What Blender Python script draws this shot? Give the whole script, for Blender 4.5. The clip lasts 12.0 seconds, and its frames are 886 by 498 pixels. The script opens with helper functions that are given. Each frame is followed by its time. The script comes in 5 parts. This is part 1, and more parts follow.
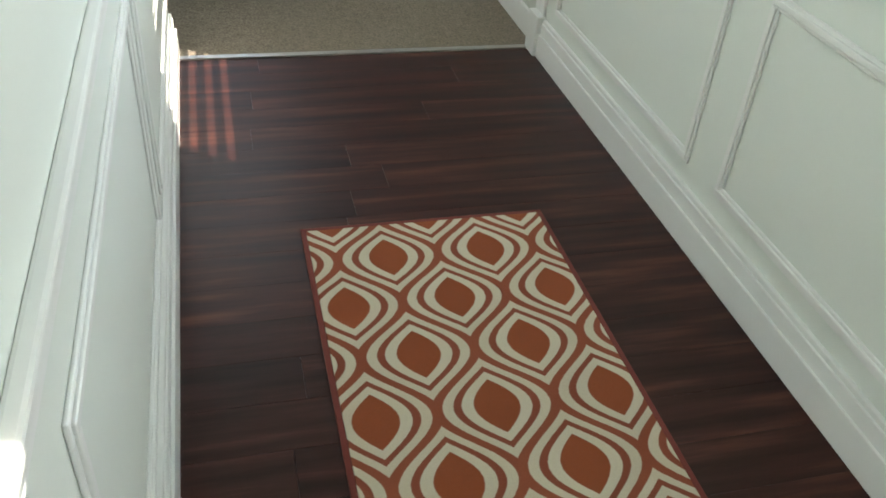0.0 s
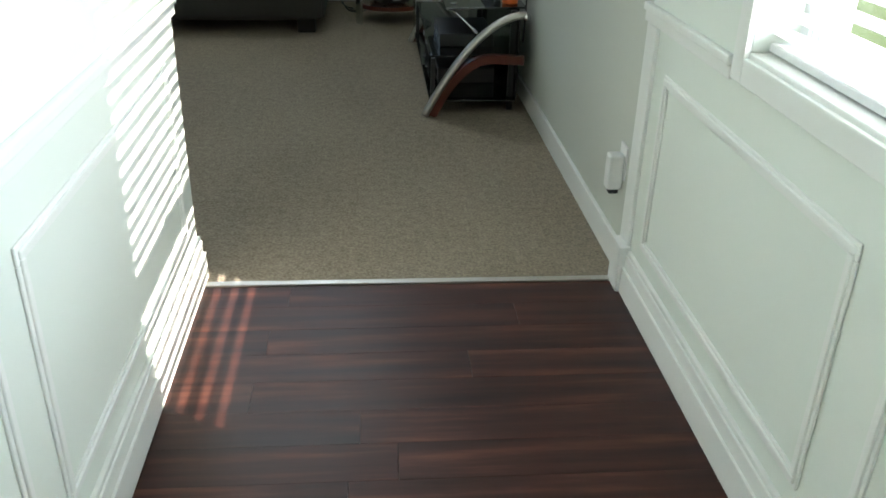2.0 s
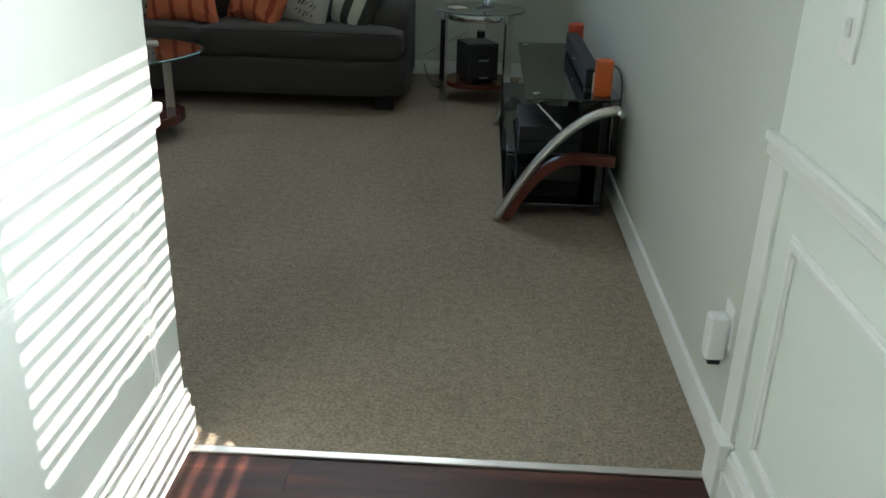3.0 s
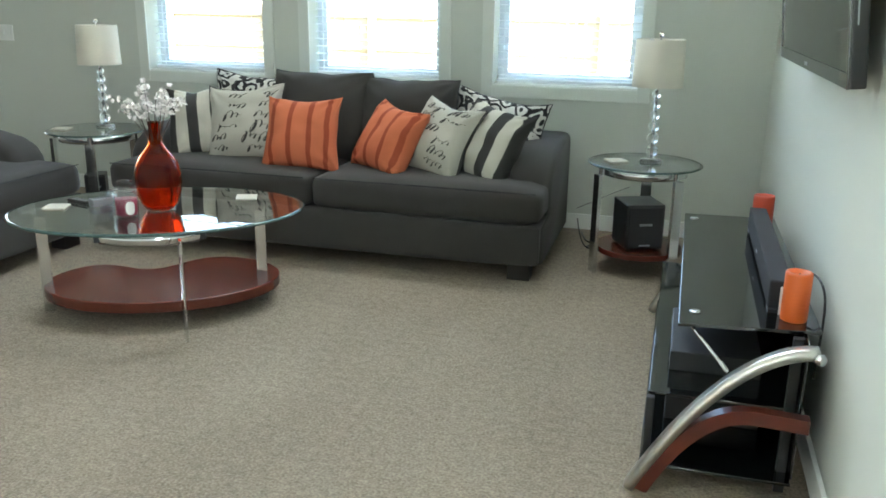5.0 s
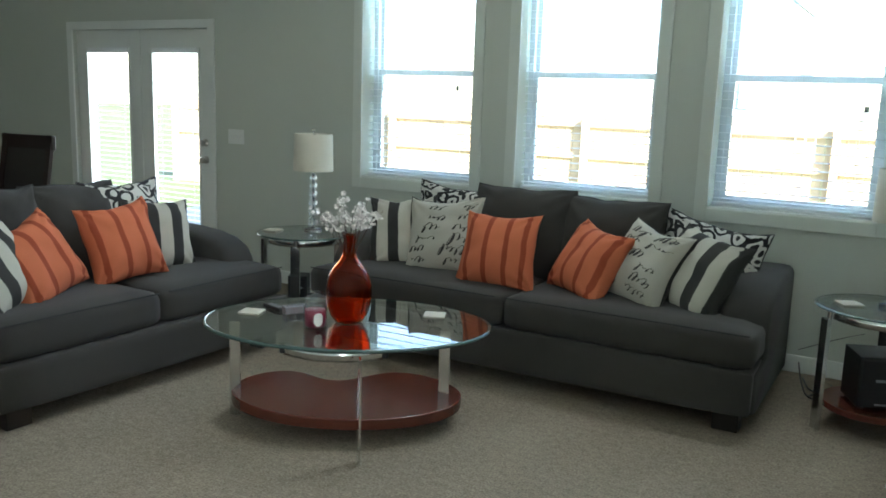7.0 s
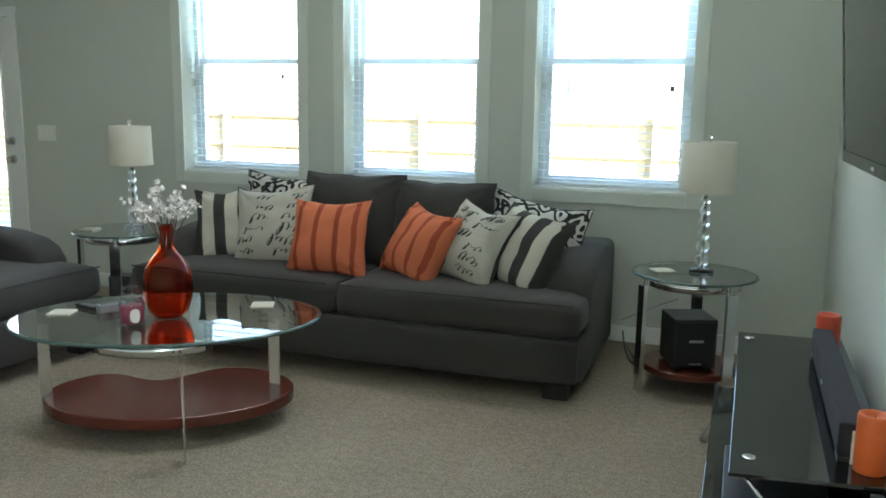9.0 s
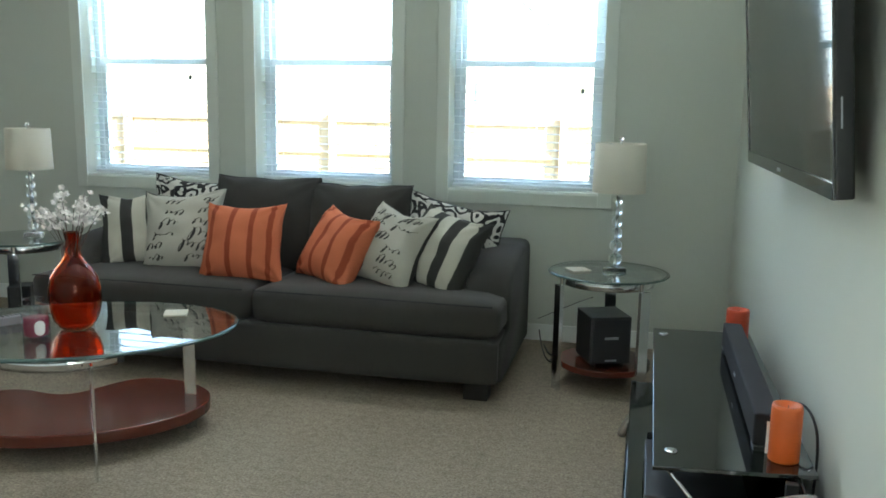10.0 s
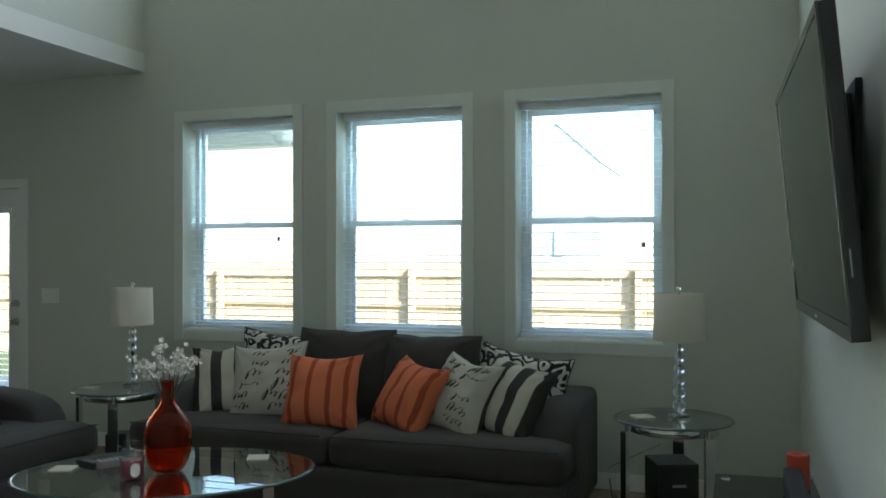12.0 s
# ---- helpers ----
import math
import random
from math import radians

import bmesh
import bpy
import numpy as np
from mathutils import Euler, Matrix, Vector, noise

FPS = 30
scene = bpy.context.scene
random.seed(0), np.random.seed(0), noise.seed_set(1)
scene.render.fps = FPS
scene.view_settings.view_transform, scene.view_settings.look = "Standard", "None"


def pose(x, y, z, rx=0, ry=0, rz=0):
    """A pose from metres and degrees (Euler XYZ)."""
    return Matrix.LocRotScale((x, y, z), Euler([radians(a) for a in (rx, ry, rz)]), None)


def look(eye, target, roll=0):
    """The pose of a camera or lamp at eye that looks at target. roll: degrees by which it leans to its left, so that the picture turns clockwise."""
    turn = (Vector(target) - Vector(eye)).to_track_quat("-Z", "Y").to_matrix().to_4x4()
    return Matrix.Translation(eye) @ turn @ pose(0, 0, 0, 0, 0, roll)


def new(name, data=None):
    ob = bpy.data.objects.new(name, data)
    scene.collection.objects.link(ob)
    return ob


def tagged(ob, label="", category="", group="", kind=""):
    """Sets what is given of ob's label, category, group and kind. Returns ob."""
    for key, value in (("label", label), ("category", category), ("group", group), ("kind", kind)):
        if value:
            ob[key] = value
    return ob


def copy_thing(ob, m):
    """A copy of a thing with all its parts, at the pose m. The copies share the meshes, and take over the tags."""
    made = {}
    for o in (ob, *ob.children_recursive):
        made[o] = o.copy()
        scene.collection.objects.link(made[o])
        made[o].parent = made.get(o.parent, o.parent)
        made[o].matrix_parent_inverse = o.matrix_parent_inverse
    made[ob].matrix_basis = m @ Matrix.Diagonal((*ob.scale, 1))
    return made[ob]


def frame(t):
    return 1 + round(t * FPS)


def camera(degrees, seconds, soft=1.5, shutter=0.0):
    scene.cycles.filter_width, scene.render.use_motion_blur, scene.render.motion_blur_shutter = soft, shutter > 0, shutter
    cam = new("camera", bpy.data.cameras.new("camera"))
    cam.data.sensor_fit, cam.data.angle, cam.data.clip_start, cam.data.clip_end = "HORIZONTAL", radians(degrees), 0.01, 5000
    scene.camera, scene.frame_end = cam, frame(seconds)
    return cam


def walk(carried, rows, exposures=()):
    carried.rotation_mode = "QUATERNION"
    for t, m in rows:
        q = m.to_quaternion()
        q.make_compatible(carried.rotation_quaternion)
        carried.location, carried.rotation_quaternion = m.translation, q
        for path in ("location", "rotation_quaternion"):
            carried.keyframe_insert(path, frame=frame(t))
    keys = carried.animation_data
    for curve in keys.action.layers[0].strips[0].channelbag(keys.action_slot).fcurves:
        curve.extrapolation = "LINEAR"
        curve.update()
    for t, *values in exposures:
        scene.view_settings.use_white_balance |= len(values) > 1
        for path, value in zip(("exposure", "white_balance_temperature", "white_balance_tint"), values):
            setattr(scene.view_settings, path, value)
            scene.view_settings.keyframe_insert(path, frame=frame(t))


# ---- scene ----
cam = camera(55.0, 12.0, soft=1.7)
PATH = [
    (0, (-1.158, -2.925, 1.327), (-0.693, -1.392, 0.129), 5.07),
    (0.5, (-0.981, -2.851, 1.336), (-0.619, -1.215, 0.246), 4.57),
    (1, (-0.856, -2.786, 1.326), (-0.627, -1.096, 0.281), 3.48),
    (1.5, (-0.808, -2.64, 1.321), (-0.615, -0.913, 0.331), 2.88),
    (2, (-0.777, -2.39, 1.32), (-0.613, -0.611, 0.421), 1.57),
    (2.5, (-0.677, -2.078, 1.324), (-0.588, -0.266, 0.482), 3.01),
    (2.7, (-0.649, -1.952, 1.331), (-0.629, -0.13, 0.509), 2.57),
    (4.3, (-0.512, -0.966, 1.344), (-0.713, 0.901, 0.656), 1.3),
    (4.5, (-0.519, -0.866, 1.382), (-0.761, 0.997, 0.696), 1.0),
    (5, (-0.453, -0.66, 1.423), (-0.965, 1.188, 0.856), 0.9),
    (5.5, (-0.428, -0.449, 1.418), (-1.162, 1.35, 0.941), 2.0),
    (6, (-0.434, -0.295, 1.406), (-1.23, 1.497, 1.01), 0.5),
    (6.5, (-0.514, -0.335, 1.467), (-1.431, 1.41, 1.13), 1.2),
    (6.7, (-0.514, -0.377, 1.487), (-1.489, 1.333, 1.137), 1.9),
    (8.3, (-0.42, -0.405, 1.431), (-1.271, 1.369, 1.073), 1.3),
    (8.5, (-0.446, -0.343, 1.413), (-1.231, 1.462, 1.06), 1.1),
    (9, (-0.422, -0.318, 1.409), (-1.078, 1.54, 1.065), 0.9),
    (9.5, (-0.453, -0.314, 1.409), (-0.988, 1.583, 1.072), 1.3),
    (10, (-0.467, -0.319, 1.413), (-0.92, 1.6, 1.075), 1.0),
    (10.5, (-0.468, -0.332, 1.41), (-0.851, 1.6, 1.066), 1.1),
    (11, (-0.419, -0.386, 1.413), (-0.863, 1.534, 1.072), 1.2),
    (11.5, (-0.345, -0.463, 1.423), (-0.913, 1.438, 1.17), 1.1),
    (12, (-0.325, -0.553, 1.426), (-0.971, 1.34, 1.443), -0.1),
]
walk(cam, [(t, look(eye, target, roll)) for t, eye, target, roll in PATH],
     [(0.0, 1.9, 6700, 15), (0.5, 2.35, 6700, 14), (1.0, 2.42, 6600, 12), (1.5, 2.3, 6500, 11), (2.0, 2.15, 6500, 11), (2.7, 1.95, 6400, 12),
      (4.3, 3.42, 6400, 14), (4.8, 3.6, 6400, 14), (5.5, 3.83, 6400, 14), (6.0, 3.72, 6300, 13), (6.5, 3.12, 6300, 12), (6.8, 2.85, 6300, 12), (8.3, 3.05, 6400, 12), (8.5, 3.08, 6400, 12), (10.5, 3.08, 6400, 12), (11.5, 2.88, 6400, 12), (12.0, 1.95, 6300, 11)])

# ---- light ----
world = bpy.data.worlds.new("sky")
scene.world = world
world.use_nodes = True
wn = world.node_tree
sky = wn.nodes.new("ShaderNodeTexSky")
sky.sky_type, sky.sun_disc = "NISHITA", False
SUN_WAY = Vector((-1.0, 0.575, -0.787)).normalized()
sky.sun_elevation = math.asin(-SUN_WAY.z)
sky.sun_rotation = math.atan2(-SUN_WAY.x, -SUN_WAY.y)
wn.nodes["Background"].inputs["Strength"].default_value = 0.15
wn.links.new(sky.outputs[0], wn.nodes["Background"].inputs[0])

sun = new("sun", bpy.data.lights.new("sun", "SUN"))
sun.data.energy, sun.data.angle, sun.data.color = 5.0, radians(0.3), (1.0, 0.93, 0.82)
sun.matrix_world = look((0, 0, 0), SUN_WAY)


def window_light(name, eye, way, w, h, power, colour=(0.88, 0.96, 1.0)):
    lamp = new(name, bpy.data.lights.new(name, "AREA"))
    lamp.data.shape, lamp.data.size, lamp.data.size_y = "RECTANGLE", w, h
    lamp.data.energy, lamp.data.color = power, colour
    lamp.matrix_world = look(eye, Vector(eye) + Vector(way))
    return lamp


# ---- materials ----
def principled(name):
    m = bpy.data.materials.new(name)
    m.use_nodes = True
    return m, m.node_tree.nodes, m.node_tree.links, m.node_tree.nodes["Principled BSDF"]


def math_node(nodes, links, op, a, b=None, clamp=False):
    n = nodes.new("ShaderNodeMath")
    n.operation, n.use_clamp = op, clamp
    for i, v in enumerate((a, b)):
        if v is None:
            continue
        if isinstance(v, (int, float)):
            n.inputs[i].default_value = v
        else:
            links.new(v, n.inputs[i])
    return n.outputs[0]


def mix_colour(nodes, links, fac, a, b, blend="MIX"):
    n = nodes.new("ShaderNodeMix")
    n.data_type, n.blend_type = "RGBA", blend
    for sock, v in ((n.inputs[0], fac), (n.inputs[6], a), (n.inputs[7], b)):
        if isinstance(v, (int, float)):
            sock.default_value = v
        elif isinstance(v, (tuple, list)):
            sock.default_value = (*v[:3], 1)
        else:
            links.new(v, sock)
    return n.outputs[2]


def noise_tex(nodes, links, vec, scale, detail=3.0, rough=0.55):
    n = nodes.new("ShaderNodeTexNoise")
    n.inputs["Scale"].default_value, n.inputs["Detail"].default_value, n.inputs["Roughness"].default_value = scale, detail, rough
    links.new(vec, n.inputs["Vector"])
    return n.outputs[0]


def coords(nodes, links, which="Object", scale=(1, 1, 1)):
    t = nodes.new("ShaderNodeTexCoord")
    mp = nodes.new("ShaderNodeMapping")
    mp.inputs["Scale"].default_value = scale
    links.new(t.outputs[which], mp.inputs[0])
    return mp.outputs[0]


def world_coords(nodes, links, scale=(1, 1, 1)):
    t = nodes.new("ShaderNodeNewGeometry")
    mp = nodes.new("ShaderNodeMapping")
    mp.inputs["Scale"].default_value = scale
    links.new(t.outputs["Position"], mp.inputs[0])
    return mp.outputs[0]


def bump(nodes, links, bsdf, height, strength, distance):
    b = nodes.new("ShaderNodeBump")
    b.inputs["Strength"].default_value, b.inputs["Distance"].default_value = strength, distance
    links.new(height, b.inputs["Height"])
    links.new(b.outputs[0], bsdf.inputs["Normal"])


def plain(name, colour, rough=0.5, metal=0.0, coarse=3.0, fine=60.0, vary=0.12, relief=0.15, depth=0.002, coat=0.0):
    """A surface with slow blotches, fine grain and slight relief."""
    m, nd, ln, bs = principled(name)
    v = world_coords(nd, ln)
    a, b = noise_tex(nd, ln, v, coarse), noise_tex(nd, ln, v, fine, 4)
    s = math_node(nd, ln, "ADD", math_node(nd, ln, "MULTIPLY", a, 0.6), math_node(nd, ln, "MULTIPLY", b, 0.4))
    dark = tuple(c * (1 - vary) for c in colour)
    light = tuple(min(1, c * (1 + vary)) for c in colour)
    ln.new(mix_colour(nd, ln, s, dark, light), bs.inputs["Base Color"])
    bs.inputs["Metallic"].default_value = metal
    r = math_node(nd, ln, "ADD", math_node(nd, ln, "MULTIPLY", a, 0.15), rough - 0.07, True)
    ln.new(r, bs.inputs["Roughness"])
    if coat:
        bs.inputs["Coat Weight"].default_value = coat
    if relief:
        bump(nd, ln, bs, b, relief, depth)
    return m


def glass(name, colour, rough=0.0, ior=1.45):
    m, nd, ln, bs = principled(name)
    bs.inputs["Base Color"].default_value = (*colour, 1)
    bs.inputs["Transmission Weight"].default_value = 1.0
    bs.inputs["Roughness"].default_value = rough
    bs.inputs["IOR"].default_value = ior
    return m


def thin_glass(name, tint=(0.97, 0.99, 0.98), gloss=0.08, sheen=0.62):
    """A pane: clear, with a weak mirror on top."""
    m, nd, ln, bs = principled(name)
    nd.remove(bs)
    tr, gl, mx, fr = nd.new("ShaderNodeBsdfTransparent"), nd.new("ShaderNodeBsdfGlossy"), nd.new("ShaderNodeMixShader"), nd.new("ShaderNodeLayerWeight")
    tr.inputs[0].default_value = (*tint, 1)
    gl.inputs["Roughness"].default_value = 0.01
    fr.inputs[0].default_value = 0.5
    rise = math_node(nd, ln, "POWER", fr.outputs["Facing"], 4.6)
    ln.new(math_node(nd, ln, "ADD", math_node(nd, ln, "MULTIPLY", rise, sheen), gloss * 0.3, True), mx.inputs[0])
    ln.new(tr.outputs[0], mx.inputs[1])
    ln.new(gl.outputs[0], mx.inputs[2])
    ln.new(mx.outputs[0], nd["Material Output"].inputs[0])
    return m


def wood_floor():
    m, nd, ln, bs = principled("dark_wood_floor")
    v = world_coords(nd, ln, (0.8, 9, 1))
    info = nd.new("ShaderNodeObjectInfo")
    off = nd.new("ShaderNodeVectorMath")
    off.operation = "ADD"
    ln.new(v, off.inputs[0])
    cmb = nd.new("ShaderNodeCombineXYZ")
    ln.new(math_node(nd, ln, "MULTIPLY", info.outputs["Random"], 37.0), cmb.inputs[0])
    ln.new(cmb.outputs[0], off.inputs[1])
    g1 = noise_tex(nd, ln, off.outputs[0], 2.2, 4, 0.5)
    g2 = noise_tex(nd, ln, world_coords(nd, ln, (5, 90, 1)), 3.0, 3)
    ramp = nd.new("ShaderNodeValToRGB")
    ramp.color_ramp.elements[0].position, ramp.color_ramp.elements[0].color = 0.34, (0.018, 0.006, 0.005, 1)
    ramp.color_ramp.elements[1].position, ramp.color_ramp.elements[1].color = 0.72, (0.105, 0.038, 0.025, 1)
    e = ramp.color_ramp.elements.new(0.55)
    e.color = (0.046, 0.0152, 0.0108, 1)
    ln.new(math_node(nd, ln, "ADD", math_node(nd, ln, "MULTIPLY", g1, 0.9), math_node(nd, ln, "MULTIPLY", g2, 0.1)), ramp.inputs[0])
    tone = math_node(nd, ln, "ADD", 0.93, math_node(nd, ln, "MULTIPLY", info.outputs["Random"], 0.2))
    sc = nd.new("ShaderNodeVectorMath")
    sc.operation = "SCALE"
    ln.new(ramp.outputs[0], sc.inputs[0])
    ln.new(tone, sc.inputs["Scale"])
    ln.new(sc.outputs[0], bs.inputs["Base Color"])
    ln.new(math_node(nd, ln, "ADD", 0.30, math_node(nd, ln, "MULTIPLY", g1, 0.16)), bs.inputs["Roughness"])
    bs.inputs["Specular IOR Level"].default_value = 0.2
    bump(nd, ln, bs, g1, 0.10, 0.0015)
    return m


def carpet_mat():
    m, nd, ln, bs = principled("beige_carpet")
    v = world_coords(nd, ln)
    tuft = nd.new("ShaderNodeTexVoronoi")
    tuft.inputs["Scale"].default_value = 95
    ln.new(v, tuft.inputs["Vector"])
    fine, mid, big = noise_tex(nd, ln, v, 105, 3), noise_tex(nd, ln, v, 30, 3), noise_tex(nd, ln, world_coords(nd, ln, (1, 0.5, 1)), 2.2, 3)
    s = math_node(nd, ln, "ADD", math_node(nd, ln, "MULTIPLY", fine, 0.58), math_node(nd, ln, "ADD", math_node(nd, ln, "MULTIPLY", mid, 0.26), math_node(nd, ln, "MULTIPLY", big, 0.16)))
    ramp = nd.new("ShaderNodeValToRGB")
    ramp.color_ramp.elements[0].position, ramp.color_ramp.elements[0].color = 0.34, (0.150, 0.121, 0.089, 1)
    ramp.color_ramp.elements[1].position, ramp.color_ramp.elements[1].color = 0.66, (0.370, 0.312, 0.240, 1)
    ln.new(s, ramp.inputs[0])
    ln.new(ramp.outputs[0], bs.inputs["Base Color"])
    bs.inputs["Roughness"].default_value = 1.0
    bs.inputs["Specular IOR Level"].default_value = 0.1
    h = math_node(nd, ln, "ADD", math_node(nd, ln, "MULTIPLY", tuft.outputs[0], -0.6), math_node(nd, ln, "ADD", fine, math_node(nd, ln, "MULTIPLY", mid, 0.25)))
    bump(nd, ln, bs, h, 0.42, 0.006)
    return m


def fabric(name, colour, weave=380.0, vary=0.25, depth=0.0012):
    m, nd, ln, bs = principled(name)
    v = coords(nd, ln)
    a = noise_tex(nd, ln, v, weave, 2)
    b = noise_tex(nd, ln, v, 5.0, 3)
    s = math_node(nd, ln, "ADD", math_node(nd, ln, "MULTIPLY", a, 0.6), math_node(nd, ln, "MULTIPLY", b, 0.4))
    ln.new(mix_colour(nd, ln, s, tuple(c * (1 - vary) for c in colour), tuple(c * (1 + vary) for c in colour)), bs.inputs["Base Color"])
    bs.inputs["Roughness"].default_value = 0.9
    bs.inputs["Sheen Weight"].default_value = 0.08
    bump(nd, ln, bs, a, 0.4, depth)
    return m


def stripes(name, ground, bands, edge=0.004):
    """Cloth with upright bands: (middle, half width, colour) across the cushion."""
    m, nd, ln, bs = principled(name)
    v = coords(nd, ln)
    sep = nd.new("ShaderNodeSeparateXYZ")
    ln.new(v, sep.inputs[0])
    wob = math_node(nd, ln, "MULTIPLY", math_node(nd, ln, "SUBTRACT", noise_tex(nd, ln, v, 9), 0.5), 0.012)
    x = math_node(nd, ln, "ADD", sep.outputs[0], wob)
    colour = ground
    for mid, half, c in bands:
        d = math_node(nd, ln, "ABSOLUTE", math_node(nd, ln, "SUBTRACT", x, mid))
        f = math_node(nd, ln, "DIVIDE", math_node(nd, ln, "SUBTRACT", half + edge / 2, d), edge, True)
        colour = mix_colour(nd, ln, f, colour, c)
    w = noise_tex(nd, ln, v, 320, 2)
    ln.new(mix_colour(nd, ln, 0.3, colour, mix_colour(nd, ln, w, (0.3, 0.3, 0.3), (1, 1, 1)), "MULTIPLY"), bs.inputs["Base Color"])
    bs.inputs["Roughness"].default_value = 0.9
    bump(nd, ln, bs, w, 0.4, 0.001)
    return m


def damask_cloth():
    """Black scrolls on white cloth: bent rings cut by a slow noise."""
    m, nd, ln, bs = principled("black_white_scroll_cloth")
    v = coords(nd, ln)
    vor = nd.new("ShaderNodeTexVoronoi")
    vor.inputs["Scale"].default_value = 12.5
    warp = nd.new("ShaderNodeVectorMath")
    warp.operation = "ADD"
    nz = nd.new("ShaderNodeTexNoise")
    nz.inputs["Scale"].default_value = 6
    ln.new(v, nz.inputs["Vector"])
    sc = nd.new("ShaderNodeVectorMath")
    sc.operation = "SCALE"
    sc.inputs["Scale"].default_value = 0.11
    ln.new(nz.outputs["Color"], sc.inputs[0])
    ln.new(v, warp.inputs[0])
    ln.new(sc.outputs[0], warp.inputs[1])
    ln.new(warp.outputs[0], vor.inputs["Vector"])
    ring = math_node(nd, ln, "SINE", math_node(nd, ln, "MULTIPLY", vor.outputs[0], 14.5))
    f = math_node(nd, ln, "MULTIPLY", math_node(nd, ln, "SUBTRACT", ring, 0.12), 9.0, True)
    w = noise_tex(nd, ln, v, 320, 2)
    ln.new(mix_colour(nd, ln, f, (0.62, 0.6, 0.55), (0.018, 0.017, 0.018)), bs.inputs["Base Color"])
    bs.inputs["Roughness"].default_value = 0.85
    bump(nd, ln, bs, w, 0.4, 0.001)
    return m


RUG = (-0.998, -0.330, -2.25, -1.096)  # x, x, y, y
RUG_A, RUG_B = 0.257, 0.355


def rug_mat():
    """Nested ogee bands in cream and rust round orange hearts."""
    m, nd, ln, bs = principled("ogee_rug")
    v = world_coords(nd, ln)
    sep = nd.new("ShaderNodeSeparateXYZ")
    ln.new(v, sep.inputs[0])
    u = math_node(nd, ln, "ADD", sep.outputs[0], 0.792 + 10 * RUG_A)
    au = math_node(nd, ln, "MULTIPLY", math_node(nd, ln, "ABSOLUTE", math_node(nd, ln, "SUBTRACT", math_node(nd, ln, "FRACT", math_node(nd, ln, "ADD", math_node(nd, ln, "DIVIDE", u, RUG_A), 0.5)), 0.5)), RUG_A)
    ph = math_node(nd, ln, "MULTIPLY", math_node(nd, ln, "ADD", sep.outputs[1], 1.25), 2 * math.pi / RUG_B)
    w = math_node(nd, ln, "MULTIPLY", math_node(nd, ln, "ADD", math_node(nd, ln, "COSINE", ph), 1.0), RUG_A / 4)
    d = math_node(nd, ln, "ABSOLUTE", math_node(nd, ln, "SUBTRACT", w, au))
    jag = math_node(nd, ln, "MULTIPLY", math_node(nd, ln, "SUBTRACT", noise_tex(nd, ln, v, 160, 2), 0.5), 0.003)
    d = math_node(nd, ln, "ADD", d, jag)
    colour = (0.30, 0.075, 0.032)
    for lo, c in ((0.011, (0.62, 0.56, 0.42)), (0.034, (0.27, 0.065, 0.03)), (0.052, (0.64, 0.58, 0.44)), (0.078, (0.30, 0.070, 0.020))):
        f = math_node(nd, ln, "DIVIDE", math_node(nd, ln, "SUBTRACT", d, lo), 0.0025, True)
        colour = mix_colour(nd, ln, f, colour, c)
    pile = noise_tex(nd, ln, v, 420, 3)
    ln.new(mix_colour(nd, ln, 0.45, colour, mix_colour(nd, ln, pile, (0.35, 0.35, 0.35), (1, 1, 1)), "MULTIPLY"), bs.inputs["Base Color"])
    bs.inputs["Roughness"].default_value = 1.0
    bump(nd, ln, bs, pile, 0.6, 0.003)
    return m


def cherry_wood(name, dark, light, axis=(1, 14, 14), rough=0.28):
    m, nd, ln, bs = principled(name)
    g = noise_tex(nd, ln, coords(nd, ln, "Object", axis), 3.0, 5)
    g2 = noise_tex(nd, ln, coords(nd, ln, "Object", axis), 22.0, 3)
    s = math_node(nd, ln, "ADD", math_node(nd, ln, "MULTIPLY", g, 0.7), math_node(nd, ln, "MULTIPLY", g2, 0.3))
    ln.new(mix_colour(nd, ln, s, dark, light), bs.inputs["Base Color"])
    bs.inputs["Roughness"].default_value = rough
    bump(nd, ln, bs, g2, 0.06, 0.001)
    return m


M_WALL = plain("sage_wall_paint", (0.56, 0.585, 0.525), 0.75, coarse=1.2, fine=220, vary=0.035, relief=0.12, depth=0.001)
M_HALL = plain("white_hall_paint", (0.735, 0.785, 0.728), 0.5, coarse=1.5, fine=160, vary=0.03, relief=0.08, depth=0.001)
M_CEIL = plain("ceiling_paint", (0.70, 0.71, 0.68), 0.9, coarse=1.5, fine=90, vary=0.04, relief=0.3, depth=0.003)
M_TRIM = plain("white_gloss_trim", (0.78, 0.80, 0.77), 0.35, coarse=4, fine=120, vary=0.03, relief=0.04, depth=0.0006)
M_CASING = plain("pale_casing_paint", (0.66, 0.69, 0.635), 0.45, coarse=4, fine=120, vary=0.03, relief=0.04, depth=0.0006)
M_VINYL = plain("white_window_vinyl", (0.72, 0.75, 0.76), 0.4, coarse=4, fine=120, vary=0.03, relief=0)


def slat_mat():
    """White vinyl that lets some daylight through."""
    m, nd, ln, bs = principled("white_blind_slat")
    bs.inputs["Base Color"].default_value = (0.82, 0.83, 0.83, 1)
    bs.inputs["Roughness"].default_value = 0.45
    tl, mx = nd.new("ShaderNodeBsdfTranslucent"), nd.new("ShaderNodeMixShader")
    tl.inputs[0].default_value = (0.80, 0.84, 0.86, 1)
    mx.inputs[0].default_value = 0.12
    ln.new(bs.outputs[0], mx.inputs[1])
    ln.new(tl.outputs[0], mx.inputs[2])
    ln.new(mx.outputs[0], nd["Material Output"].inputs[0])
    return m


